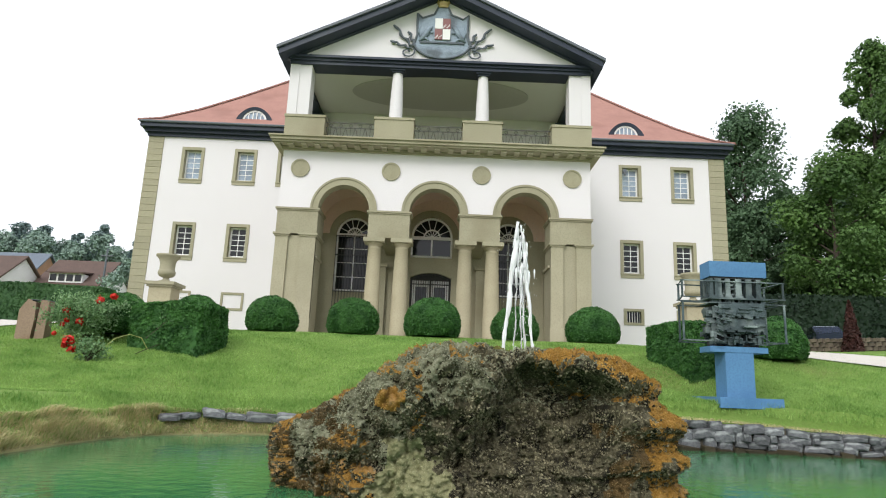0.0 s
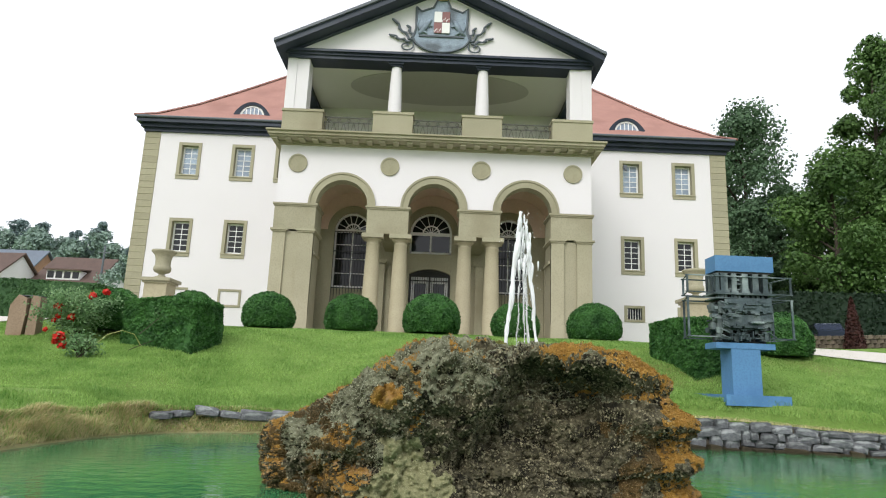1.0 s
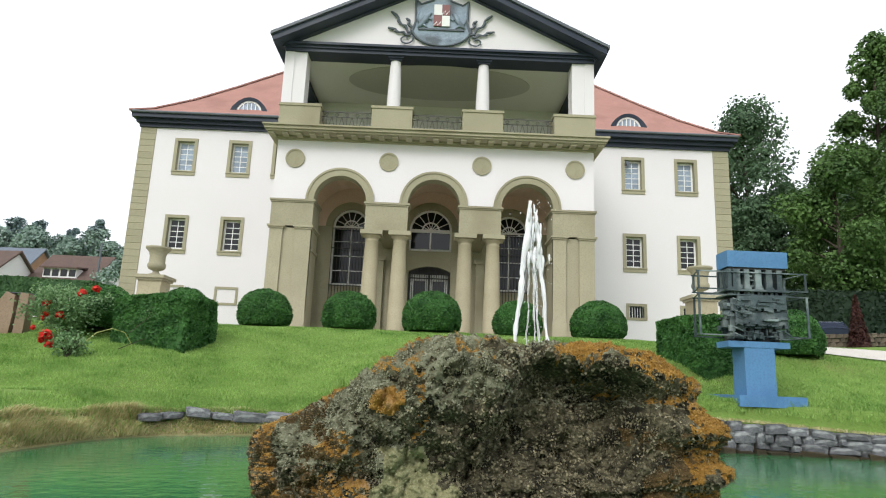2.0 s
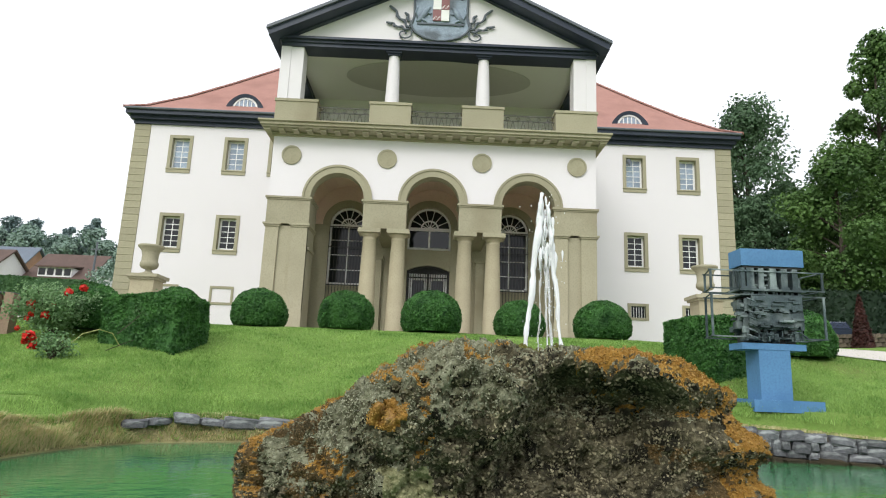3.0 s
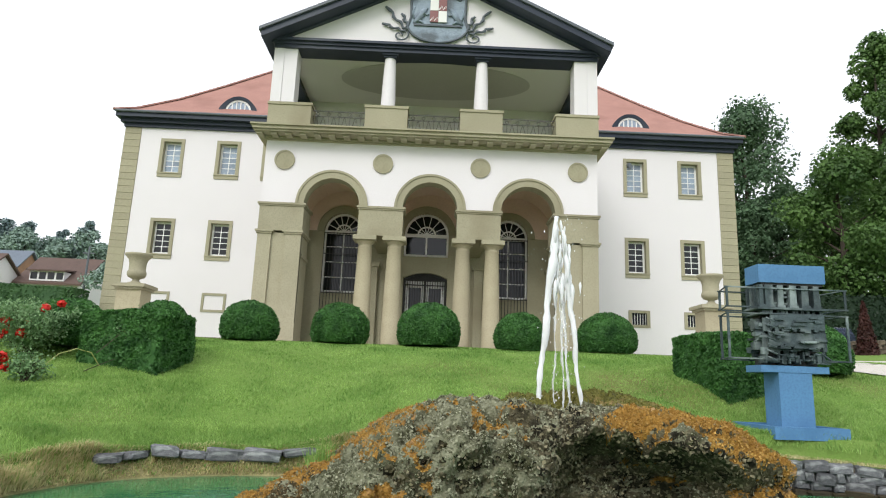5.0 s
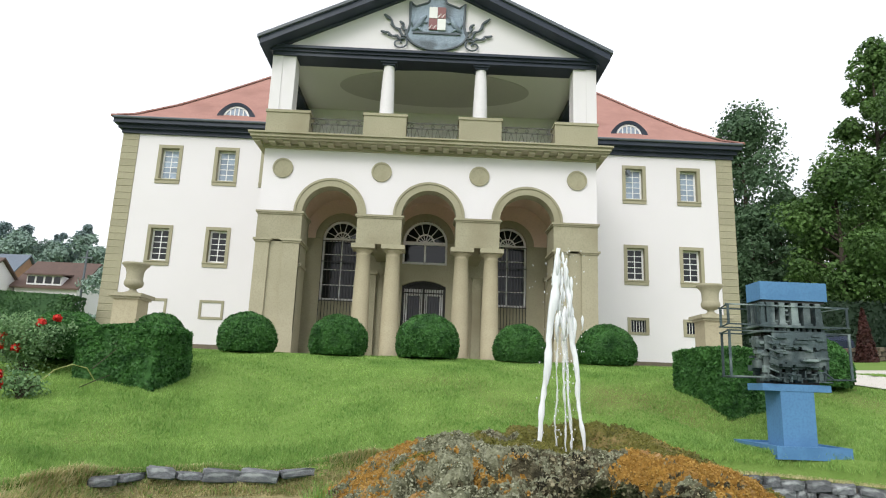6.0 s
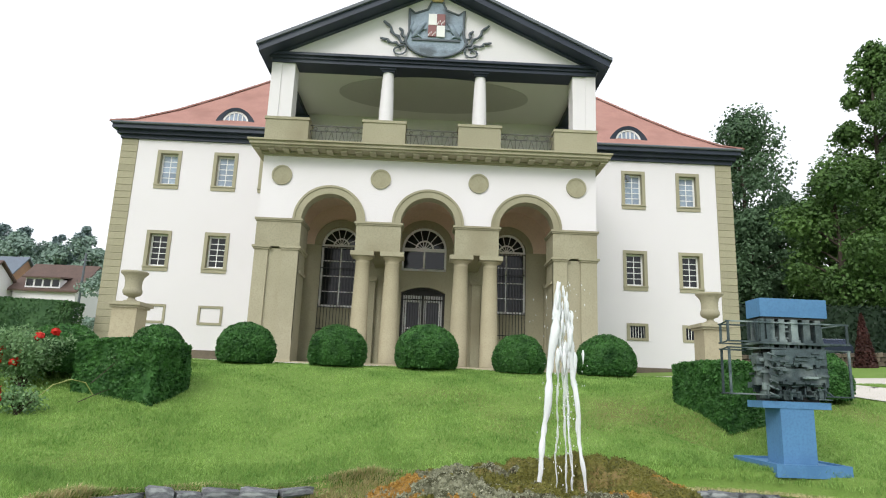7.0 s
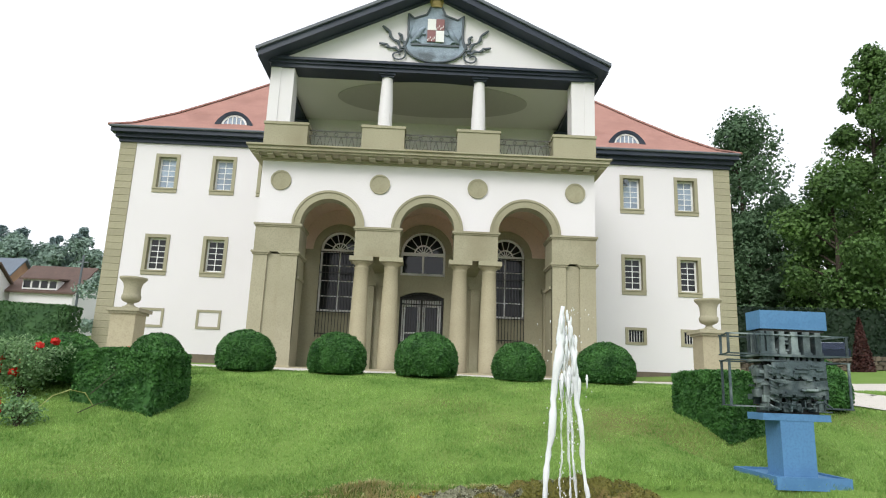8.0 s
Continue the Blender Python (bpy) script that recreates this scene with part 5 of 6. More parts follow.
for k, (x, y, rx, h) in enumerate(((-4.93, -7.3, 0.80, 1.24), (-2.36, -7.3, 0.81, 1.26), (0.18, -7.3, 0.90, 1.36), (2.80, -7.3, 0.74, 1.18), (5.28, -7.3, 0.83, 1.25), (-6.58, -9.3, 0.64, 1.15), (9.75, -10.0, 0.72, 1.30), (-8.35, -10.3, 0.85, 1.25))):
    box_ball(x, y, rx, h, 15000, k)


def hedge(name, corners, h, n, material, label, size=0.06, round_=0.12, seed=0, lift=0.0):
    """A clipped hedge on a four-cornered plan."""
    c = np.array(corners, float)
    mid = c.mean(0)
    z0 = float(land(np.array(mid[0]), np.array(mid[1])))
    e = tagged(group_at(name, mid[0], mid[1], z0), label, "hedge")
    P, N = [], []
    area = []
    tri = [(c[0], c[1], c[2]), (c[0], c[2], c[3])]
    per = [(c[i], c[(i + 1) % 4]) for i in range(4)]
    top_a = sum(abs(np.cross(b - a, d - a)) / 2 for a, b, d in tri)
    side = [np.linalg.norm(b - a) * h for a, b in per]
    tot = top_a + sum(side)
    k = int(n * top_a / tot)
    s, t = rng.random((2, k))
    q = (c[0] * (1 - s)[:, None] + c[1] * s[:, None]) * (1 - t)[:, None] + (c[3] * (1 - s)[:, None] + c[2] * s[:, None]) * t[:, None]
    P.append(np.column_stack([q, np.full(k, h)]))
    N.append(np.tile([0, 0, 1.0], (k, 1)))
    for (a, b), ar in zip(per, side):
        k = int(n * ar / tot)
        s, t = rng.random((2, k))
        q = a + (b - a) * s[:, None]
        g = land(q[:, 0], q[:, 1]) - z0
        P.append(np.column_stack([q, g + (h - g) * t]))
        o = (b - a)[[1, 0]] * (1, -1)
        o = o / np.linalg.norm(o)
        if o @ ((a + b) / 2 - mid) < 0:
            o = -o
        N.append(np.tile([o[0], o[1], 0.0], (k, 1)))
    P, N = np.concatenate(P), np.concatenate(N)
    P[:, :2] -= mid
    # soften the arrises
    rad = np.linalg.norm(P[:, :2], axis=1)
    P[:, 2] -= round_ * np.exp(-((h - P[:, 2]) / 0.12)) * smooth01(rad, 0.55 * rad.max(), rad.max())
    P += N * (0.05 * vnoise(P * 2.0 + seed, seed) + 0.025 * vnoise(P * 6.0, seed + 1))[:, None] + N * rng.uniform(-0.05, 0.012, (len(P), 1))
    leaves("foliage", P, N, size, material, e, 0.75)
    bm = bmesh.new()
    lo = [bm.verts.new((*(mid * 0 + (q - mid) * 0.95), float(land(np.array(q[0]), np.array(q[1]))) - z0 - 0.05)) for q in c]
    hi = [bm.verts.new((*((q - mid) * 0.95), h - 0.07)) for q in c]
    bm.faces.new(hi)
    for i in range(4):
        bm.faces.new((lo[i], lo[(i + 1) % 4], hi[(i + 1) % 4], hi[i]))
    part("core", bm, material, e)
    return e


hedge("hedge", [(-5.28, -12.45), (-5.08, -11.1), (-6.7, -10.3), (-7.3, -11.7)], 1.03, 32000, BOX_LEAF, "clipped box hedge block with a pointed corner", size=0.045, seed=1)
hedge("hedge", [(6.35, -12.45), (8.2, -11.6), (8.2, -9.9), (5.85, -10.8)], 1.03, 32000, BOX_LEAF, "clipped box hedge block with a pointed corner", size=0.045, seed=2)
hedge("hedge", [(-18.2, 7.6), (-18.2, 9.0), (-38, 9.0), (-38, 7.6)], 2.75, 34000, HEDGE_LEAF, "tall dark clipped boundary hedge", size=0.09, seed=3)

# ---- urns, sculpture, stele ----
def urn(x, y):
    z = float(land(np.array(x), np.array(y)))
    ped = tagged(group_at("urn_pedestal", x, y, z), "square sandstone pedestal with a moulded cap", "pedestal", "garden pedestals")
    h = 4.55 - z
    part("shaft", boxes((-0.43, 0.43, -0.43, 0.43, 0.0, h - 0.2)), STONE_PALE, ped)
    part("cap", boxes((-0.50, 0.50, -0.50, 0.50, h - 0.2, h - 0.12), (-0.58, 0.58, -0.58, 0.58, h - 0.12, h)), STONE, ped)
    part("foot", boxes((-0.5, 0.5, -0.5, 0.5, -0.1, 0.25)), STONE_PALE, ped)
    u = tagged(group_at("urn", x, y, 4.55), "weathered stone urn with a flared rim", "urn", "garden urns")
    prof = [(0.27, 0), (0.27, 0.07), (0.17, 0.10), (0.11, 0.17), (0.12, 0.21), (0.27, 0.27), (0.325, 0.35), (0.33, 0.45), (0.30, 0.50), (0.285, 0.55), (0.29, 0.78), (0.33, 0.92), (0.42, 1.02), (0.465, 1.06), (0.465, 1.12), (0.40, 1.13), (0.30, 1.02), (0.01, 0.95)]
    part("bowl", lathe(bmesh.new(), prof, n=36), STONE, u, smooth=True)


urn(-10.42, -2.7)
urn(10.18, -3.2)


def sculpture():
    s = tagged(group_at("sculpture", 6.42, -14.57, 0.95), "blue steel plinth sculpture with a block of grey machine parts", "sculpture")
    tray = part("base_tray", boxes((-0.49, 0.72, -0.40, 1.05, -0.14, 0.03)), BLUE, s, "blue painted base tray with a raised rim")
    for x0, x1, y0, y1 in ((-0.51, 0.74, -0.42, -0.37), (-0.51, 0.74, 1.02, 1.07), (-0.51, -0.46, -0.37, 1.02), (0.69, 0.74, -0.37, 1.02)):
        part("rim", boxes((x0, x1, y0, y1, -0.14, 0.065)), BLUE, tray)
    part("stem", boxes((-0.29, 0.28, -0.24, 0.26, 0.03, 0.95)), BLUE, s, "blue painted hollow stem")
    part("weld_seam", boxes((-0.31, 0.30, -0.26, 0.28, 0.03, 0.05)), BLUE, s)
    part("table_plate", boxes((-0.59, 0.58, -0.25, 0.27, 0.95, 1.065)), BLUE, s, "blue painted top plate")
    part("head_block", boxes((-0.53, 0.64, -0.25, 0.24, 2.49, 2.81)), BLUE, s, "blue painted head block")
    r = random.Random(11)
    # Core is coloured black so the gaps between fins and plates look shaded.
    part("core", boxes((-0.46, 0.50, -0.06, 0.20, 1.065, 2.49)), IRON, s, "steel core blackened for the shaded gaps")
    part("neck_plate", boxes((-0.48, 0.60, -0.22, 0.22, 2.45, 2.49)), IRON, s)
    # upper tier of upright fins
    for xx, w in ((-0.50, 0.03), (-0.36, 0.07), (-0.16, 0.05), (0.06, 0.06), (0.27, 0.06), (0.47, 0.05)):
        part("fin", boxes((xx - w, xx + w, -0.24, -0.03, 2.05, 2.45), (xx - w - 0.02, xx + w + 0.02, -0.26, -0.20, 2.06, 2.10)), METAL, s)
    for k in range(4):
        part("fin", boxes((-0.55, -0.45, -0.20 + 0.13 * k - 0.025, -0.20 + 0.13 * k + 0.025, 2.05, 2.45)), METAL, s)
    for k in range(16):
        xx, zz = r.uniform(-0.5, 0.45), r.uniform(2.10, 2.34)
        part("lug", boxes((xx, xx + r.uniform(0.04, 0.13), -0.14 - r.uniform(0, 0.08), -0.05, zz, zz + r.uniform(0.02, 0.05))), METAL, s)
    part("tier_plate", boxes((-0.60, 0.62, -0.30, 0.28, 2.015, 2.05)), METAL, s)
    part("tier_plate", boxes((-0.56, 0.58, -0.28, 0.26, 1.93, 1.955)), METAL, s)
    for k in range(12):
        xx = -0.5 + 1.0 * k / 11 + r.uniform(-0.03, 0.03)
        part("spacer", boxes((xx - 0.03, xx + r.uniform(0.0, 0.05), -0.24, -0.1, 1.955, 2.015)), METAL, s)
    # main block: three ragged sheets one behind the other, notched below
    for z0, z1, y, x0, x1, step in ((1.66, 1.93, -0.31, -0.40, 0.53, 0.030), (1.62, 1.88, -0.24, -0.50, 0.57, 0.035), (1.36, 1.62, -0.29, -0.44, 0.55, 0.030), (1.30, 1.60, -0.22, -0.52, 0.57, 0.035)):
        n = 15
        low = []
        z = z0
        for k in range(n + 1):
            x = x0 + (x1 - x0) * k / n
            low.append((x, z))
            z = z0 + step * r.choice((-1.4, -0.5, 0.0, 0.5, 1.0))
            low.append((x + 0.004, z))
        high = [(x0 + (x1 - x0) * k / 8, z1 + 0.014 * r.uniform(-1, 1)) for k in range(9)]
        part("ragged_plate", prism(bmesh.new(), low + high[::-1], y, y + 0.035), METAL, s)
    for k in range(26):
        w, h = r.uniform(0.05, 0.24), r.uniform(0.015, 0.05)
        xx, zz, dd = r.uniform(-0.50, 0.50 - w * 0.6), r.uniform(1.34, 1.90 - h), r.uniform(0.0, 0.05)
        part("strip", boxes((xx, min(xx + w, 0.57), -0.325 - dd, -0.2, zz, zz + h)), METAL, s)
    for k in range(24):
        w, h = r.uniform(0.05, 0.18), r.uniform(0.03, 0.14)
        yy, zz, dd = r.uniform(-0.25, 0.1), r.uniform(1.12, 1.9 - h), r.uniform(0.0, 0.10)
        part("plate", boxes((-0.52 - dd, -0.44, yy, yy + w, zz, zz + h)), METAL, s)
    # stubs and rods over the table
    for k in range(22):
        xx, zz = r.uniform(-0.54, 0.52), 1.08 + r.uniform(0.0, 0.1)
        part("stub", boxes((xx, xx + r.choice((0.02, 0.03, 0.07)), -0.30 + r.uniform(0, 0.08), -0.06, zz, zz + r.uniform(0.05, 0.16))), METAL, s)
    for k in range(9):
        xx, zz = r.uniform(-0.55, 0.4), r.uniform(1.10, 1.32)
        part("rod", rod(bmesh.new(), (xx, -0.30, zz), (xx + r.uniform(0.08, 0.25), -0.30, zz + r.uniform(-0.03, 0.03)), 0.011, 6), METAL, s)
    part("rod", rod(bmesh.new(), (0.42, -0.34, 1.28), (0.56, -0.36, 1.17), 0.016, 6), METAL, s)
    for k in range(7):
        zz = 1.2 + 0.11 * k
        part("pipe", tube(bmesh.new(), [(-0.44, -0.26, zz), (-0.50, -0.36, zz), (-0.46, -0.40, zz - 0.03), (-0.36, -0.36, zz - 0.06)], [0.014] * 4, 6), METAL, s)
    # outer cage of thin flat bars in two tiers
    for z0, z1 in ((2.05, 2.39), (1.17, 1.94)):
        for xx, yy in ((-1.11, -0.25), (0.96, -0.25), (-0.96, 0.36), (0.88, 0.36)):
            part("cage_post", boxes((xx - 0.02, xx + 0.02, yy - 0.012, yy + 0.012, z0, z1)), METAL, s)
        for zz in (z0, z1):
            part("cage_bar", boxes((-1.15, 1.0, -0.26, -0.24, zz - 0.014, zz + 0.010)), METAL, s)
            part("cage_bar", boxes((-1.0, 0.92, 0.345, 0.375, zz - 0.014, zz + 0.010)), METAL, s)
            part("cage_bar", rod(bmesh.new(), (-1.11, -0.25, zz), (-0.96, 0.36, zz), 0.013, 5), METAL, s)
            part("cage_bar", rod(bmesh.new(), (0.96, -0.25, zz), (0.88, 0.36, zz), 0.013, 5), METAL, s)


sculpture()


def stele():
    x, y = -10.1, -11.0
    z = float(land(np.array(x), np.array(y)))
    s = tagged(group_at("stone_stele", x, y, z - 0.02, 8), "split reddish sandstone block standing on the lawn", "sculpture")
    a = prism(bmesh.new(), [(-0.34, -0.1), (0.02, -0.1), (0.06, 0.5), (0.04, 0.92), (-0.16, 1.0), (-0.33, 0.72)], -0.18, 0.2)
    part("half", a, RUST, s)
    b = prism(bmesh.new(), [(0.09, -0.1), (0.32, -0.1), (0.33, 0.98), (0.14, 1.0), (0.11, 0.6)], -0.12, 0.24)
    part("half", b, RUST, s)
    part("core_face", boxes((0.0, 0.12, 0.02, 0.2, -0.1, 0.94)), RUST, s)
    part("top_plate", boxes((-0.12, 0.33, -0.1, 0.22, 0.985, 1.0)), FASCIA, s)


stele()


# ---- roses ----
def rose_bush(cx, cy, rx, h, n, blooms, seed):
    z = float(land(np.array(cx), np.array(cy)))
    e = tagged(group_at("rose_bush", cx, cy, z), "loose rose bush with red blooms", "rose bush")
    r = random.Random(seed)
    stems = bmesh.new()
    P, N = [], []
    for k in range(26):
        a, lean = r.uniform(0, 6.28), r.uniform(0.1, 1.0) * rx
        tip = Vector((math.cos(a) * lean, math.sin(a) * lean * 0.7, h * r.uniform(0.6, 1.05)))
        pts = [Vector((0, 0, 0)).lerp(tip, f) + Vector((0, 0, 0.25 * h * math.sin(math.pi * f) * 0.6)) for f in (0, 0.3, 0.6, 1)]
        tube(stems, [p + Vector((r.uniform(-0.05, 0.05), r.uniform(-0.05, 0.05), 0)) for p in pts], [0.012, 0.010, 0.007, 0.004], 5)
        for m in range(n // 26):
            f = r.uniform(0.25, 1.0)
            q = pts[0].lerp(pts[3], f)
            P.append((q.x + r.gauss(0, 0.12), q.y + r.gauss(0, 0.12), max(0.03, q.z + 0.12 * math.sin(math.pi * f) + r.gauss(0, 0.10))))
    P = np.array(P)
    part("stems", stems, BARK, e)
    leaves("foliage", P, rng.normal(0, 1, P.shape) + (0, -0.3, 0.6), 0.042, ROSE_LEAF, e, 0.8)
    for bx, by, bz, s in blooms:
        k = 60
        d = unit(rng.normal(0, 1, (k, 3)))
        b = leaves("bloom", d * s * rng.uniform(0.45, 1.0, (k, 1)), d, s * 0.75, ROSE_RED, e, 0.35, 1.1)
        b.location = (bx, by, bz)
        tagged(b, "cluster of red roses")


rose_bush(-8.45, -11.5, 1.1, 1.15, 11500, [(0.35, -0.25, 1.10, 0.11), (0.66, -0.2, 1.2, 0.09), (-0.36, -0.35, 0.78, 0.12), (-0.36, -0.3, 0.55, 0.08), (0.02, -0.4, 0.52, 0.11), (-0.46, -0.3, 0.45, 0.06), (0.08, -0.3, 0.76, 0.06), (-0.6, -0.35, 0.22, 0.06)], 1)
rose_bush(-7.35, -13.3, 0.4, 0.42, 900, [(-0.42, -0.15, 0.42, 0.13), (-0.33, -0.12, 0.25, 0.10), (-0.5, -0.1, 0.33, 0.08)], 2)
rose_bush(-6.15, -11.9, 0.35, 1.15, 260, [(0.05, -0.1, 1.2, 0.03)], 3)


# ---- grass ----
def in_pool(x, y, grow):
    return pool_reach(x - POOL_X, y - POOL_Y, grow) < 1


def blades(name, x, y, z, h, wide, material, lean=0.5, parent=None, droop=None):
    """A bent blade of two faces at each place."""
    n = len(x)
    a = rng.uniform(0, 2 * math.pi, n)
    side = np.stack([np.cos(a), np.sin(a), np.zeros(n)], 1) * wide[:, None]
    tilt = rng.normal(0, lean, (n, 2)) * h[:, None]
    if droop is not None:
        tilt = tilt + droop
    base = np.stack([x, y, z], 1)
    m = base + np.column_stack([tilt * 0.35, h * 0.6])
    t = base + np.column_stack([tilt, h * (1.0 if droop is None else 0.75)])
    v = np.stack([base - side, base + side, m - side * 0.7, m + side * 0.7, t], 1).reshape(-1, 3)
    i = np.arange(n)[:, None] * 5
    f = np.concatenate([i + [[0, 1, 3]], i + [[0, 3, 2]], i + [[2, 3, 4]]])
    return tagged(mesh_np(name, v, f, material, parent), kind="stuff")


def lawn():
    n = 420000
    y = -16.4 + 10.4 * rng.random(n) ** 1.35
    half = 0.72 * (y + 28.5) + 2.4
    x = 0.6 + rng.uniform(-1, 1, n) * half
    keep = ~in_pool(x, y, 0.35) & (y > -20)
    x, y = x[keep], y[keep]
    n = len(x)
    h = rng.uniform(0.025, 0.06, n) * (1 + 0.5 * vnoise(np.stack([x * 1.3, y * 1.3, 0 * x], 1), 4))
    ob = blades("grass", x, y, land(x, y) - 0.005, h, np.full(n, 0.0055) * (1 + 0.06 * (y + 16)), GRASS, 0.55)
    tagged(ob, "short mown green lawn grass", "grass")
    n = 26000
    a = rng.uniform(radians(-12), radians(200), n)
    g = 0.30 + 0.9 * rng.random(n) ** 1.5
    ex, ey = pool_edge(a, 0.0)
    x, y = ex + np.cos(a) * g, ey + np.sin(a) * g
    h = rng.uniform(0.05, 0.11, n)
    tagged(blades("grass", x, y, land(x, y) - 0.01, h, np.full(n, 0.006), GRASS, 0.6), "longer grass along the pool rim", "grass")
    # dry overhanging fringe
    n = 34000
    a = rng.uniform(radians(84), radians(215), n)
    g = rng.uniform(0.0, 0.42, n)
    ex, ey = pool_edge(a, 0.0)
    x, y = ex + np.cos(a) * g, ey + np.sin(a) * g
    z = np.interp(g, [0.0, 0.12, 0.27, 0.32, 0.42], [0.06, 0.30, 0.42, 0.58, 0.61])
    z = z * land(ex + np.cos(a) * 0.42, ey + np.sin(a) * 0.42) / 0.61
    tuft = vnoise(np.stack([a * 14, g * 6, 0 * a], 1), 9)
    h = rng.uniform(0.08, 0.24, n) * (1 + 0.8 * tuft)
    stones = (a > radians(113)) & (a < radians(142)) & (g < 0.37)
    h = np.where(stones, h * 0.35, h * 0.72)
    drop = -np.stack([np.cos(a), np.sin(a)], 1) * (h * rng.uniform(0.0, 1.1, n))[:, None]
    tagged(blades("dry_grass", x, y, z - 0.02, h * 0.9, np.full(n, 0.008), DRYGRASS, 0.45, None, drop), "long dry straw-coloured grass hanging over the bank", "grass")
    pick = rng.random(n) < 0.25
    tagged(blades("bank_grass", x[pick], y[pick], z[pick], h[pick] * 0.8, np.full(pick.sum(), 0.007), GRASS, 0.5), "green grass tufts on the pool bank", "grass")
    n = 6000
    a = rng.uniform(radians(-10), radians(86), n)
    g = rng.uniform(0.22, 0.45, n)
    ex, ey = pool_edge(a, 0.0)
    x, y = ex + np.cos(a) * g, ey + np.sin(a) * g
    tagged(blades("dry_grass", x, y, 0.56 - 0.17 * smooth01(x, 5.0, 9.0), rng.uniform(0.03, 0.08, n), np.full(n, 0.005), DRYGRASS, 0.6), "thin dry grass on top of the stone rim", "grass")


lawn()


def bank():
    """The earth bank in front of the left rim."""
    a = np.linspace(radians(84), radians(240), 120)
    V = []
    for g, z in ((-0.06, -0.15), (0.02, 0.05), (0.13, 0.29), (0.24, 0.40), (0.34, 0.44), (0.36, 0.30)):
        x, y = pool_edge(a, 0.0)
        jit = 0.03 * vnoise(np.stack([a * 9, 0 * a + g * 5, 0 * a], 1), 6)
        V.append(np.stack([x + np.cos(a) * (g + jit), y + np.sin(a) * (g + jit), z * land(x + np.cos(a) * 0.42, y + np.sin(a) * 0.42) / 0.61], 1))
    V = np.stack(V, 1)
    k = V.shape[1]
    i, j = np.meshgrid(np.arange(len(a) - 1), np.arange(k - 1), indexing="ij")
    q = i * k + j
    F = np.stack([q.ravel(), (q + k).ravel(), (q + k + 1).ravel(), (q + 1).ravel()], 1)
    tagged(mesh_np("bank", V.reshape(-1, 3), F, mat("bank_earth", (0.36, 0.30, 0.15), (0.22, 0.20, 0.09), scale=2, fine=30, bump=0.6, coord="World"), smooth=True), "grassy earth bank of the pool", "bank", kind="structure")


bank()


# ---- trees ----
def tree(x, y, h, r, material, n=9000, leaf=0.26, trunk=0.3, crown_low=0.22, seed=0, label="tall broadleaf tree with a dense dark crown", z=None, narrow=1.0, clumps=44):
    z0 = float(land(np.array(x), np.array(y))) if z is None else z
    e = tagged(group_at("tree", x, y, z0), label, "tree")
    rr = random.Random(seed)
    tb = bmesh.new()
    tube(tb, [(0, 0, -0.2), (rr.uniform(-0.2, 0.2), 0, h * 0.3), (rr.uniform(-0.4, 0.4), 0, h * 0.6), (0, 0, h * 0.93)], [trunk, trunk * 0.75, trunk * 0.45, 0.05], 9)
    C, R = [], []
    lo = h * crown_low
    for k in range(clumps):
        f = (k + rr.random()) / clumps
        zz = lo + (h - lo) * (0.08 + 0.88 * f)
        wide = r * narrow * math.sqrt(max(0.05, 1 - (2 * f - 0.85) ** 2 * 0.75)) * (1.0 if f < 0.8 else 0.75)
        a, d = rr.uniform(0, 6.28), wide * math.sqrt(rr.uniform(0.05, 0.75))
        c = Vector((math.cos(a) * d, math.sin(a) * d, zz))
        C.append(c)
        R.append(r * rr.uniform(0.24, 0.44))
        if k % 2 == 0:
            b = Vector((0, 0, max(lo * 0.6, zz - d * 0.7)))
            tube(tb, [b, b.lerp(c, 0.5) + Vector((0, 0, d * 0.08)), c], [trunk * 0.32, trunk * 0.2, 0.03], 6)
    part("trunk", tb, BARK, e)
    C, R = np.array(C), np.array(R)
    k = rng.integers(0, len(C), n)
    d = unit(rng.normal(0, 1, (n, 3)) + (0, 0, 0.25))
    rad = R[k] * rng.uniform(0.35, 1.0, n) ** 0.5 * (1 + 0.35 * vnoise(d * 2.5 + C[k] * 0.7, seed))
    p = C[k] + d * rad[:, None] * (1.0, 1.0, 0.8)
    leaves("crown", p, d + (0, 0, 0.3), leaf, material, e, 0.7, 1.5)
    return e


tree(32.5, 38, 25.5, 6.8, TREE_LEAF, 25500, 0.26, 0.45, 0.12, 1, "tall dome-crowned dark broadleaf tree")
tree(29.0, 43, 24.5, 4.8, TREE_LEAF, 15300, 0.26, 0.4, 0.15, 2)
tree(27.0, 46, 24.5, 4.2, TREE_LEAF, 13600, 0.29, 0.4, 0.15, 3)
tree(37.5, 40, 17.0, 4.6, TREE_LEAF, 17000, 0.26, 0.4, 0.08, 4)
tree(33.0, 24, 16.0, 4.2, TREE_LIGHT, 18700, 0.22, 0.35, 0.12, 5, "smaller light green tree at the wood's edge")
tree(42.0, 38, 18.5, 5.2, TREE_LEAF, 20400, 0.26, 0.45, 0.08, 6)
tree(44.8, 34, 32.0, 4.6, TREE_LIGHT, 25500, 0.26, 0.5, 0.25, 7, "tall ragged light green broadleaf tree")
tree(38.6, 22, 16.5, 4.6, TREE_LIGHT, 20400, 0.23, 0.4, 0.10, 8)
tree(42.0, 22, 29.0, 5.0, TREE_LIGHT, 27200, 0.24, 0.5, 0.2, 9, "tall ragged light green broadleaf tree")
tree(50.0, 30, 30.0, 6.0, TREE_LEAF, 20400, 0.29, 0.5, 0.1, 10)
tree(30.5, 33, 14.0, 3.8, TREE_LEAF, 13600, 0.23, 0.3, 0.05, 11)
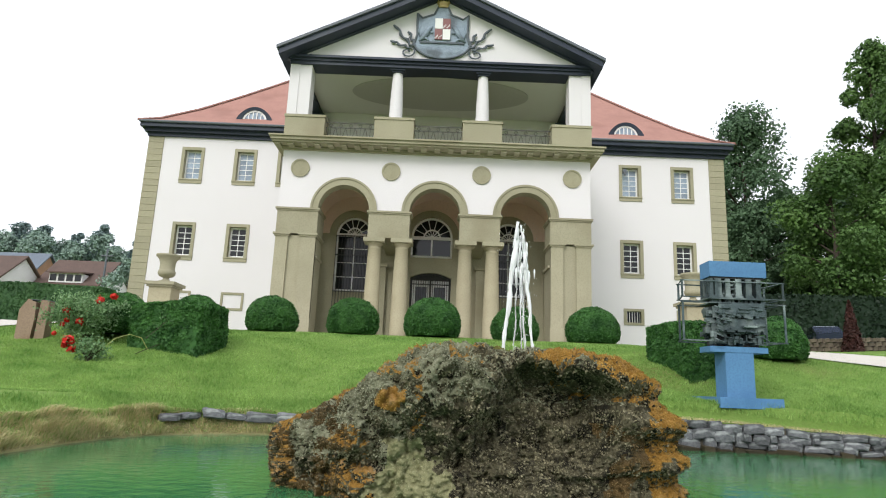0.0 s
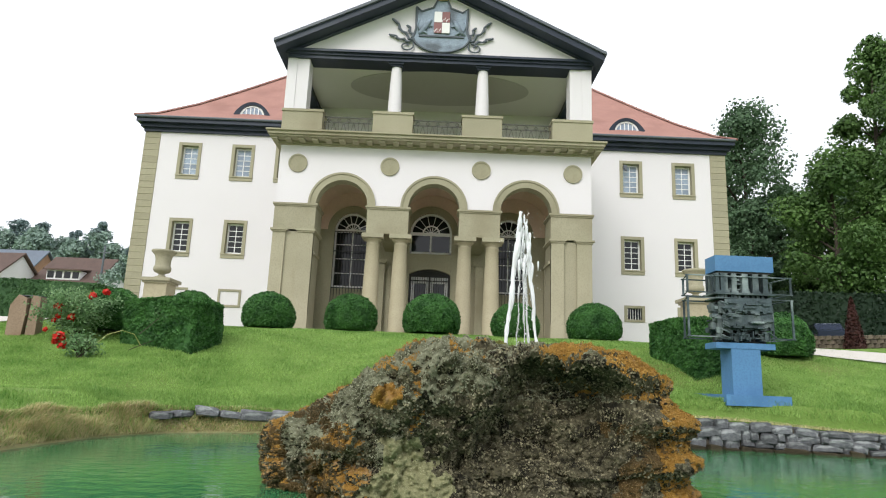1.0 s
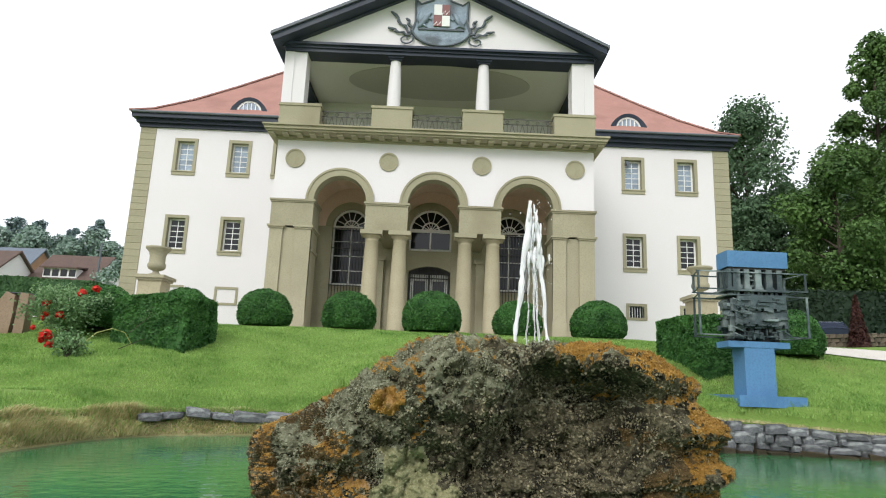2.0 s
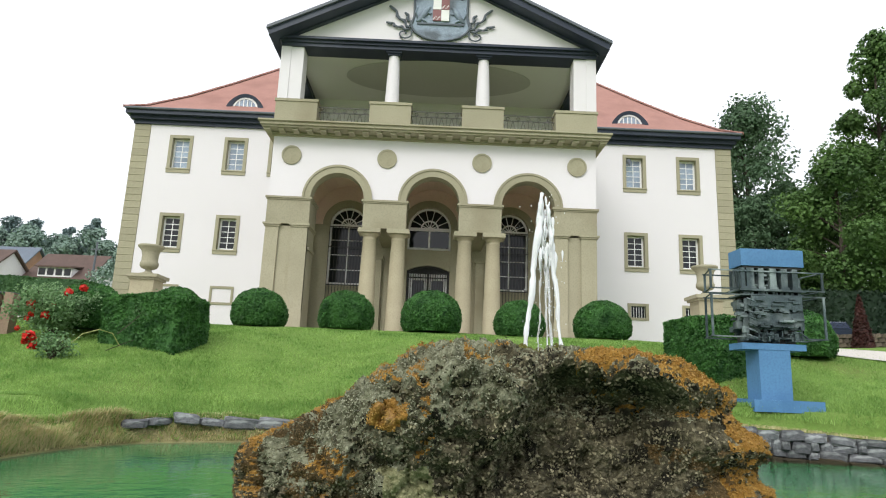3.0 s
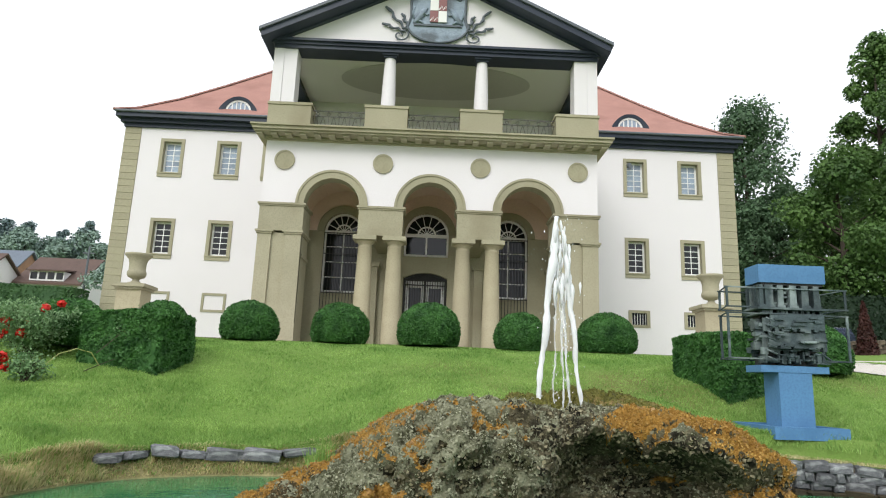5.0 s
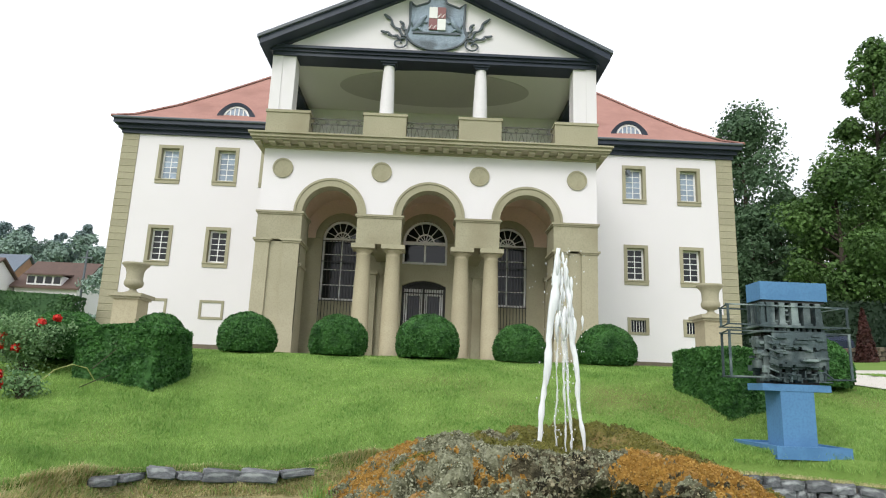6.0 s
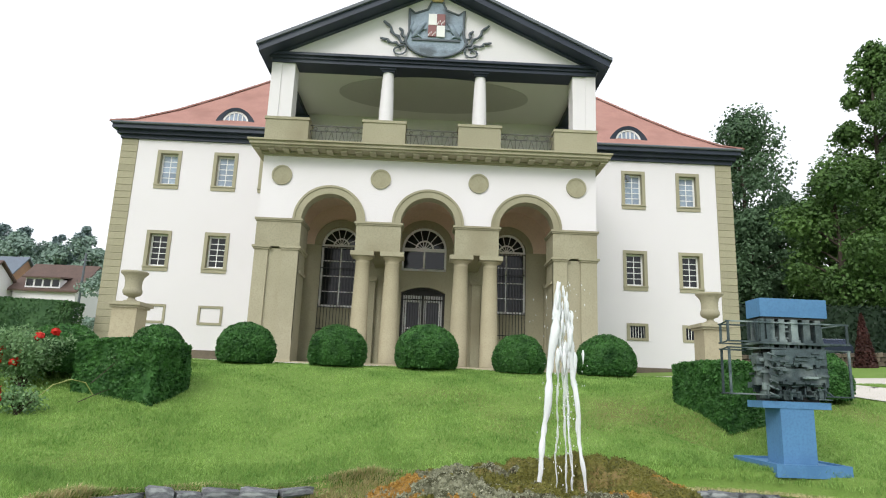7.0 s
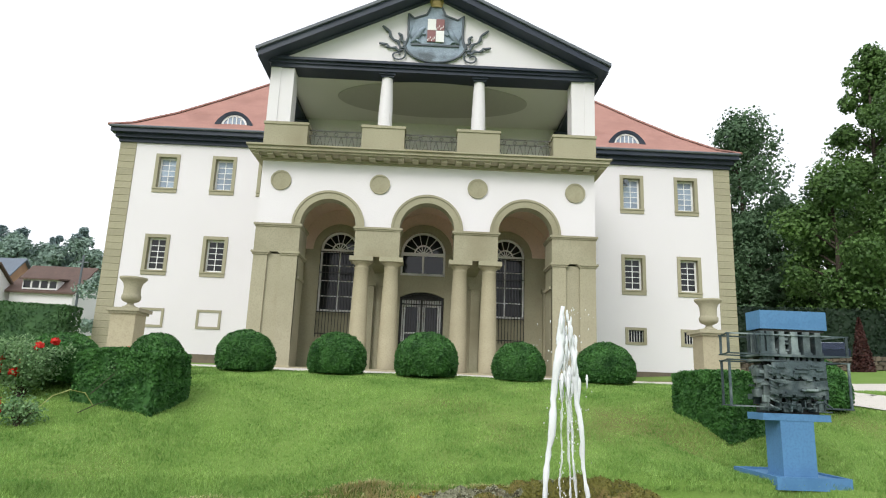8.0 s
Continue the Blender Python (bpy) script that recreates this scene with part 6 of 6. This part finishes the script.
tree(36.0, 30, 13.5, 4.2, TREE_LIGHT, 15300, 0.23, 0.3, 0.05, 12)
tree(48.0, 26, 15.0, 5.0, TREE_LEAF, 15300, 0.24, 0.3, 0.03, 13)
tree(24.5, 52, 22.0, 5.0, TREE_LEAF, 10200, 0.32, 0.4, 0.1, 14)


def copper_cone():
    x, y = 25.4, 11.0
    z = float(land(np.array(x), np.array(y)))
    e = tagged(group_at("conifer_bush", x, y, z), "slim dark red cone-shaped bush", "bush")
    n = 3000
    f = rng.random(n) ** 1.4
    a = rng.uniform(0, 6.28, n)
    r = 0.62 * (1 - f) ** 0.8 * rng.uniform(0.75, 1.0, n)
    p = np.stack([np.cos(a) * r, np.sin(a) * r, 3.1 * f], 1)
    leaves("foliage", p, np.stack([np.cos(a), np.sin(a), 0 * a + 0.6], 1), 0.12, REDBUSH, e, 0.6)
    part("trunk", rod(bmesh.new(), (0, 0, -0.1), (0, 0, 2.6), 0.06, 6, 0.02), BARK, e)


copper_cone()


def garden_wall():
    w = tagged(group_at("garden_wall", 0, 0, 0), "low dry stone garden wall by the wood", "wall")
    r = random.Random(9)
    me = stone_mesh(40)
    me.materials.clear()
    me.materials.append(DRYSTONE)
    for k in range(75):
        x = 19.0 + 0.42 * k
        y = 12.5 - 0.02 * k
        z = float(land(np.array(x), np.array(y)))
        for q in range(3):
            again("stone", me, w, Matrix.Translation((x + 0.2 * (q % 2), y, z + 0.14 + 0.27 * q)) @ Matrix.Diagonal((0.42 * r.uniform(0.85, 1.05), 0.4, 0.27 * r.uniform(0.9, 1.05), 1)))


garden_wall()


def car(x, y, rz):
    z = float(land(np.array(x), np.array(y))) + 0.25
    c = tagged(group_at("car", x, y, z, rz), "dark blue parked car behind the wall", "car")
    paint = plain("dark_car_paint", (0.03, 0.04, 0.07), 0.25, 0.3)
    prof = [(-2.1, 0.35), (-2.15, 0.8), (-1.6, 0.95), (-0.9, 1.42), (0.6, 1.45), (1.35, 0.98), (2.1, 0.85), (2.15, 0.35)]
    b = prism(bmesh.new(), prof, -0.85, 0.85)
    bmesh.ops.bevel(b, geom=list(b.edges), offset=0.06, segments=2, affect="EDGES")
    part("body", b, paint, c)
    for s in (-1, 1):
        gl = prism(bmesh.new(), [(-1.4, 0.98), (-0.85, 1.34), (0.55, 1.37), (1.15, 1.0)], s * 0.86 - 0.01, s * 0.86 + 0.01)
        part("side_window", gl, GLASS, c)
        for wx in (-1.3, 1.3):
            wh = part("wheel", lathe(bmesh.new(), [(0.31, -0.1), (0.33, -0.06), (0.33, 0.06), (0.31, 0.1)], n=20), plain("tyre", (0.02, 0.02, 0.02), 0.8), c)
            wh.matrix_basis = pose(wx, s * 0.8, 0.33, 90, 0, 0)
    # The windscreen's pale colour has the sky's reflection painted in.
    part("windscreen", prism(bmesh.new(), [(-1.52, 0.98), (-0.92, 1.40), (-0.88, 1.38), (-1.48, 0.96)], -0.75, 0.75), plain("sky_glare_glass", (0.5, 0.55, 0.6), 0.05), c)


car(28.2, 18.5, 70)


# ---- village on the left ----
ROOF_BROWN = mat("brown_roof_tile", (0.13, 0.085, 0.07), (0.095, 0.065, 0.055), scale=1.0, fine=6, bump=0.3)
ROOF_SLATE = mat("grey_blue_roof", (0.16, 0.19, 0.23), (0.13, 0.155, 0.19), scale=0.6, fine=6, bump=0.2)
BRICK = mat("orange_brick", (0.38, 0.22, 0.14), (0.30, 0.17, 0.11), scale=1.5, fine=10, bump=0.3)


def gable_house(x, y, z, wide, deep, eave, ridge, rz, wall_m, roof_m, label, dormer_at=None, stack=False):
    h = tagged(group_at("village_house", x, y, z, rz), label, "house")
    part("wall", prism(bmesh.new(), [(-deep / 2, 0), (deep / 2, 0), (deep / 2, eave), (0, ridge - 0.15), (-deep / 2, eave)], -wide / 2, wide / 2), wall_m, h)
    k = (ridge - eave) / (deep / 2)
    for s in (-1, 1):
        part("roof", prism(bmesh.new(), [(0, ridge), (s * (deep / 2 + 0.5), eave - 0.5 * k), (s * (deep / 2 + 0.5), eave - 0.5 * k + 0.25), (0, ridge + 0.25)], -wide / 2 - 0.4, wide / 2 + 0.4), roof_m, h)
    if stack:
        part("chimney", boxes((-0.9, -0.2, 2.0, 2.8, ridge - 0.8, ridge + 0.9)), WHITE, h)
    if dormer_at:
        d0, d1, dz = dormer_at
        xx = -(deep / 2) - 0.1
        d = part("dormer", boxes((xx - 0.2, 0, d0, d1, dz, dz + 1.25)), WHITE, h)
        part("dormer_roof", prism(bmesh.new(), [(xx - 0.7, dz + 1.2), (0.3, dz + 1.9), (0.3, dz + 2.1), (xx - 0.7, dz + 1.4)], d0 - 0.3, d1 + 0.3), roof_m, d)
        n = 4
        for i in range(n):
            a = d0 + (d1 - d0) * (i + 0.12) / n
            b = d0 + (d1 - d0) * (i + 0.88) / n
            part("pane", boxes((xx - 0.24, xx - 0.2, a, b, dz + 0.2, dz + 1.1)), GLASS, d)
    return h


gable_house(-49.2, 62, 6.5, 8.0, 9.0, 6.0, 9.7, 90, WHITE, ROOF_BROWN, "white village house with a brown roof and dormer", (-2.0, 2.4, 6.1))
gable_house(-59.2, 56, 6.5, 10.5, 8.0, 5.6, 8.9, 84, WHITE, ROOF_BROWN, "white gabled village house with a brown tiled roof", None, True)
gable_house(-66.0, 72, 8.0, 10.0, 8.0, 7.0, 10.8, 88, BRICK, ROOF_SLATE, "brick village house with a slate roof")
pole = tagged(group_at("utility_pole", -40.6, 50, float(land(np.array(-40.6), np.array(50.0)))), "tall pale grey utility pole by the village houses", "pole")
part("shaft", rod(bmesh.new(), (0, 0, -0.3), (0, 0, 16.0 - pole.location.z), 0.17, 8, 0.11), FASCIA, pole)
part("cross_arm", boxes((-0.7, 0.7, -0.06, 0.06, 9.0, 9.12)), FASCIA, pole)
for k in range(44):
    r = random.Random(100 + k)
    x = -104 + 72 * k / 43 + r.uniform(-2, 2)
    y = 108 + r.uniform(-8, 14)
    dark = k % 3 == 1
    tree(x, y, r.uniform(13, 18) if not dark else r.uniform(16, 20.5), r.uniform(4.2, 5.6) * (0.75 if dark else 1), HAZED_CONIFER if dark else HAZED_LEAF, 5600, 0.42, 0.3, 0.0, 60 + k, "distant hazy dark green conifer" if dark else "distant hazy green broadleaf tree", None, 0.8 if dark else 1.1, 22)
for k, (x, y) in enumerate(((-38, 52), (-35, 60), (-66, 80), (-42, 78), (-75, 70))):
    tree(x, y, 9 + k % 3, 3.2, HAZED_LEAF, 6000, 0.22, 0.2, 0.05, 90 + k, "round garden tree by the village houses", None, 1.0, 12)


# ---- quoin stones ----
def quoins(s):
    """Long corner stones with open joints."""
    n = 30
    z0, z1 = 3.5, 15.36
    h = (z1 - z0) / n
    bm = bmesh.new()
    box(bm, -0.475, 0.475, -0.04, 0.3, 0.012, h - 0.012)
    bmesh.ops.bevel(bm, geom=[e for e in bm.edges if abs(e.verts[0].co.y + 0.04) < 1e-4 and abs(e.verts[1].co.y + 0.04) < 1e-4], offset=0.015, segments=1, affect="EDGES")
    me = bpy.data.meshes.new("quoin_stone")
    bm.to_mesh(me)
    bm.free()
    me.materials.append(STONE)
    for k in range(n):
        again("quoin_stone", me, house, pose(s * (END[s] - 0.425), WING_Y, z0 + h * k))
    part("quoin_backing", boxes((*sorted((s * (END[s] - 0.89), s * (END[s] + 0.04))), WING_Y - 0.02, WING_Y + 0.2, 3.5, 15.36)), STONE, house)


quoins(-1)
quoins(1)


# arching cane by the hedge, weed tuft on the rock
def arching_cane():
    e = tagged(group_at("bramble_cane", -6.75, -12.3, float(land(np.array(-6.75), np.array(-12.3)))), "long arching yellowish cane with a leafy tip", "plant")
    zt = float(land(np.array(-7.35), np.array(-13.2))) - e.location.z
    P = [(0.15, 0.2, 0.1), (0.05, 0.0, 0.36), (-0.12, -0.25, 0.42), (-0.32, -0.5, 0.30), (-0.46, -0.72, 0.05), (-0.52, -0.85, zt + 0.02)]
    part("cane", tube(bmesh.new(), P, [0.012, 0.012, 0.011, 0.010, 0.008, 0.006], 6), plain("cane_green", (0.34, 0.36, 0.12), 0.6), e)
    n = 160
    p = np.array([-0.52, -0.85, zt + 0.12]) + rng.normal(0, 1, (n, 3)) * (0.16, 0.12, 0.09)
    leaves("foliage", p, rng.normal(0, 1, (n, 3)) + (0, 0, 0.6), 0.05, ROSE_LEAF, e, 0.8)
    for a, b in (((0.55, 0.3, 0.9), (0.2, -0.1, 0.35)), ((0.5, 0.1, 0.25), (0.05, -0.2, -0.02))):
        part("twig", tube(bmesh.new(), [b, tuple((u + v) / 2 + 0.03 for u, v in zip(a, b)), a], [0.010, 0.008, 0.005], 5), BARK, e)


arching_cane()


def weed(x, y):
    e = tagged(group_at("weed_tuft", x, y, rock_top(x, y) - 0.02), "pale green grass tuft growing on the rock", "plant")
    n = 150
    px, py = rng.normal(0, 0.06, (2, n))
    blades("blade_tuft", px, py, np.zeros(n), rng.uniform(0.06, 0.22, n), np.full(n, 0.003), GRASS, 0.3, e)


weed(-0.55, -20.9)


def algae(x, y, rx, ry):
    bm = bmesh.new()
    bm.faces.new([bm.verts.new((x + rx * math.cos(a) * (1 + 0.25 * math.sin(3 * a + x) + 0.12 * math.sin(7 * a)), y + ry * math.sin(a) * (1 + 0.2 * math.cos(2 * a)), WATER_Z + 0.006)) for a in np.linspace(0, 2 * math.pi, 40, endpoint=False)])
    tagged(part("algae_mat", bm, mat("tan_algae", (0.17, 0.16, 0.06), (0.07, 0.15, 0.06), rough=0.15, scale=4, fine=30, bump=0.4)), "thin tan mat of floating algae", "algae")


algae(-1.75, -22.4, 0.36, 0.20)


# Leafy screen added to close the gap under the trees, coloured as shade.
hedge("understory_screen", [(19.5, 22.0), (62, 20.0), (62, 24.0), (19.5, 26.0)], 3.6, 16000, UNDERSTORY, "leafy screen coloured dark for the wood's shaded undergrowth", size=0.22, round_=0.3, seed=5)
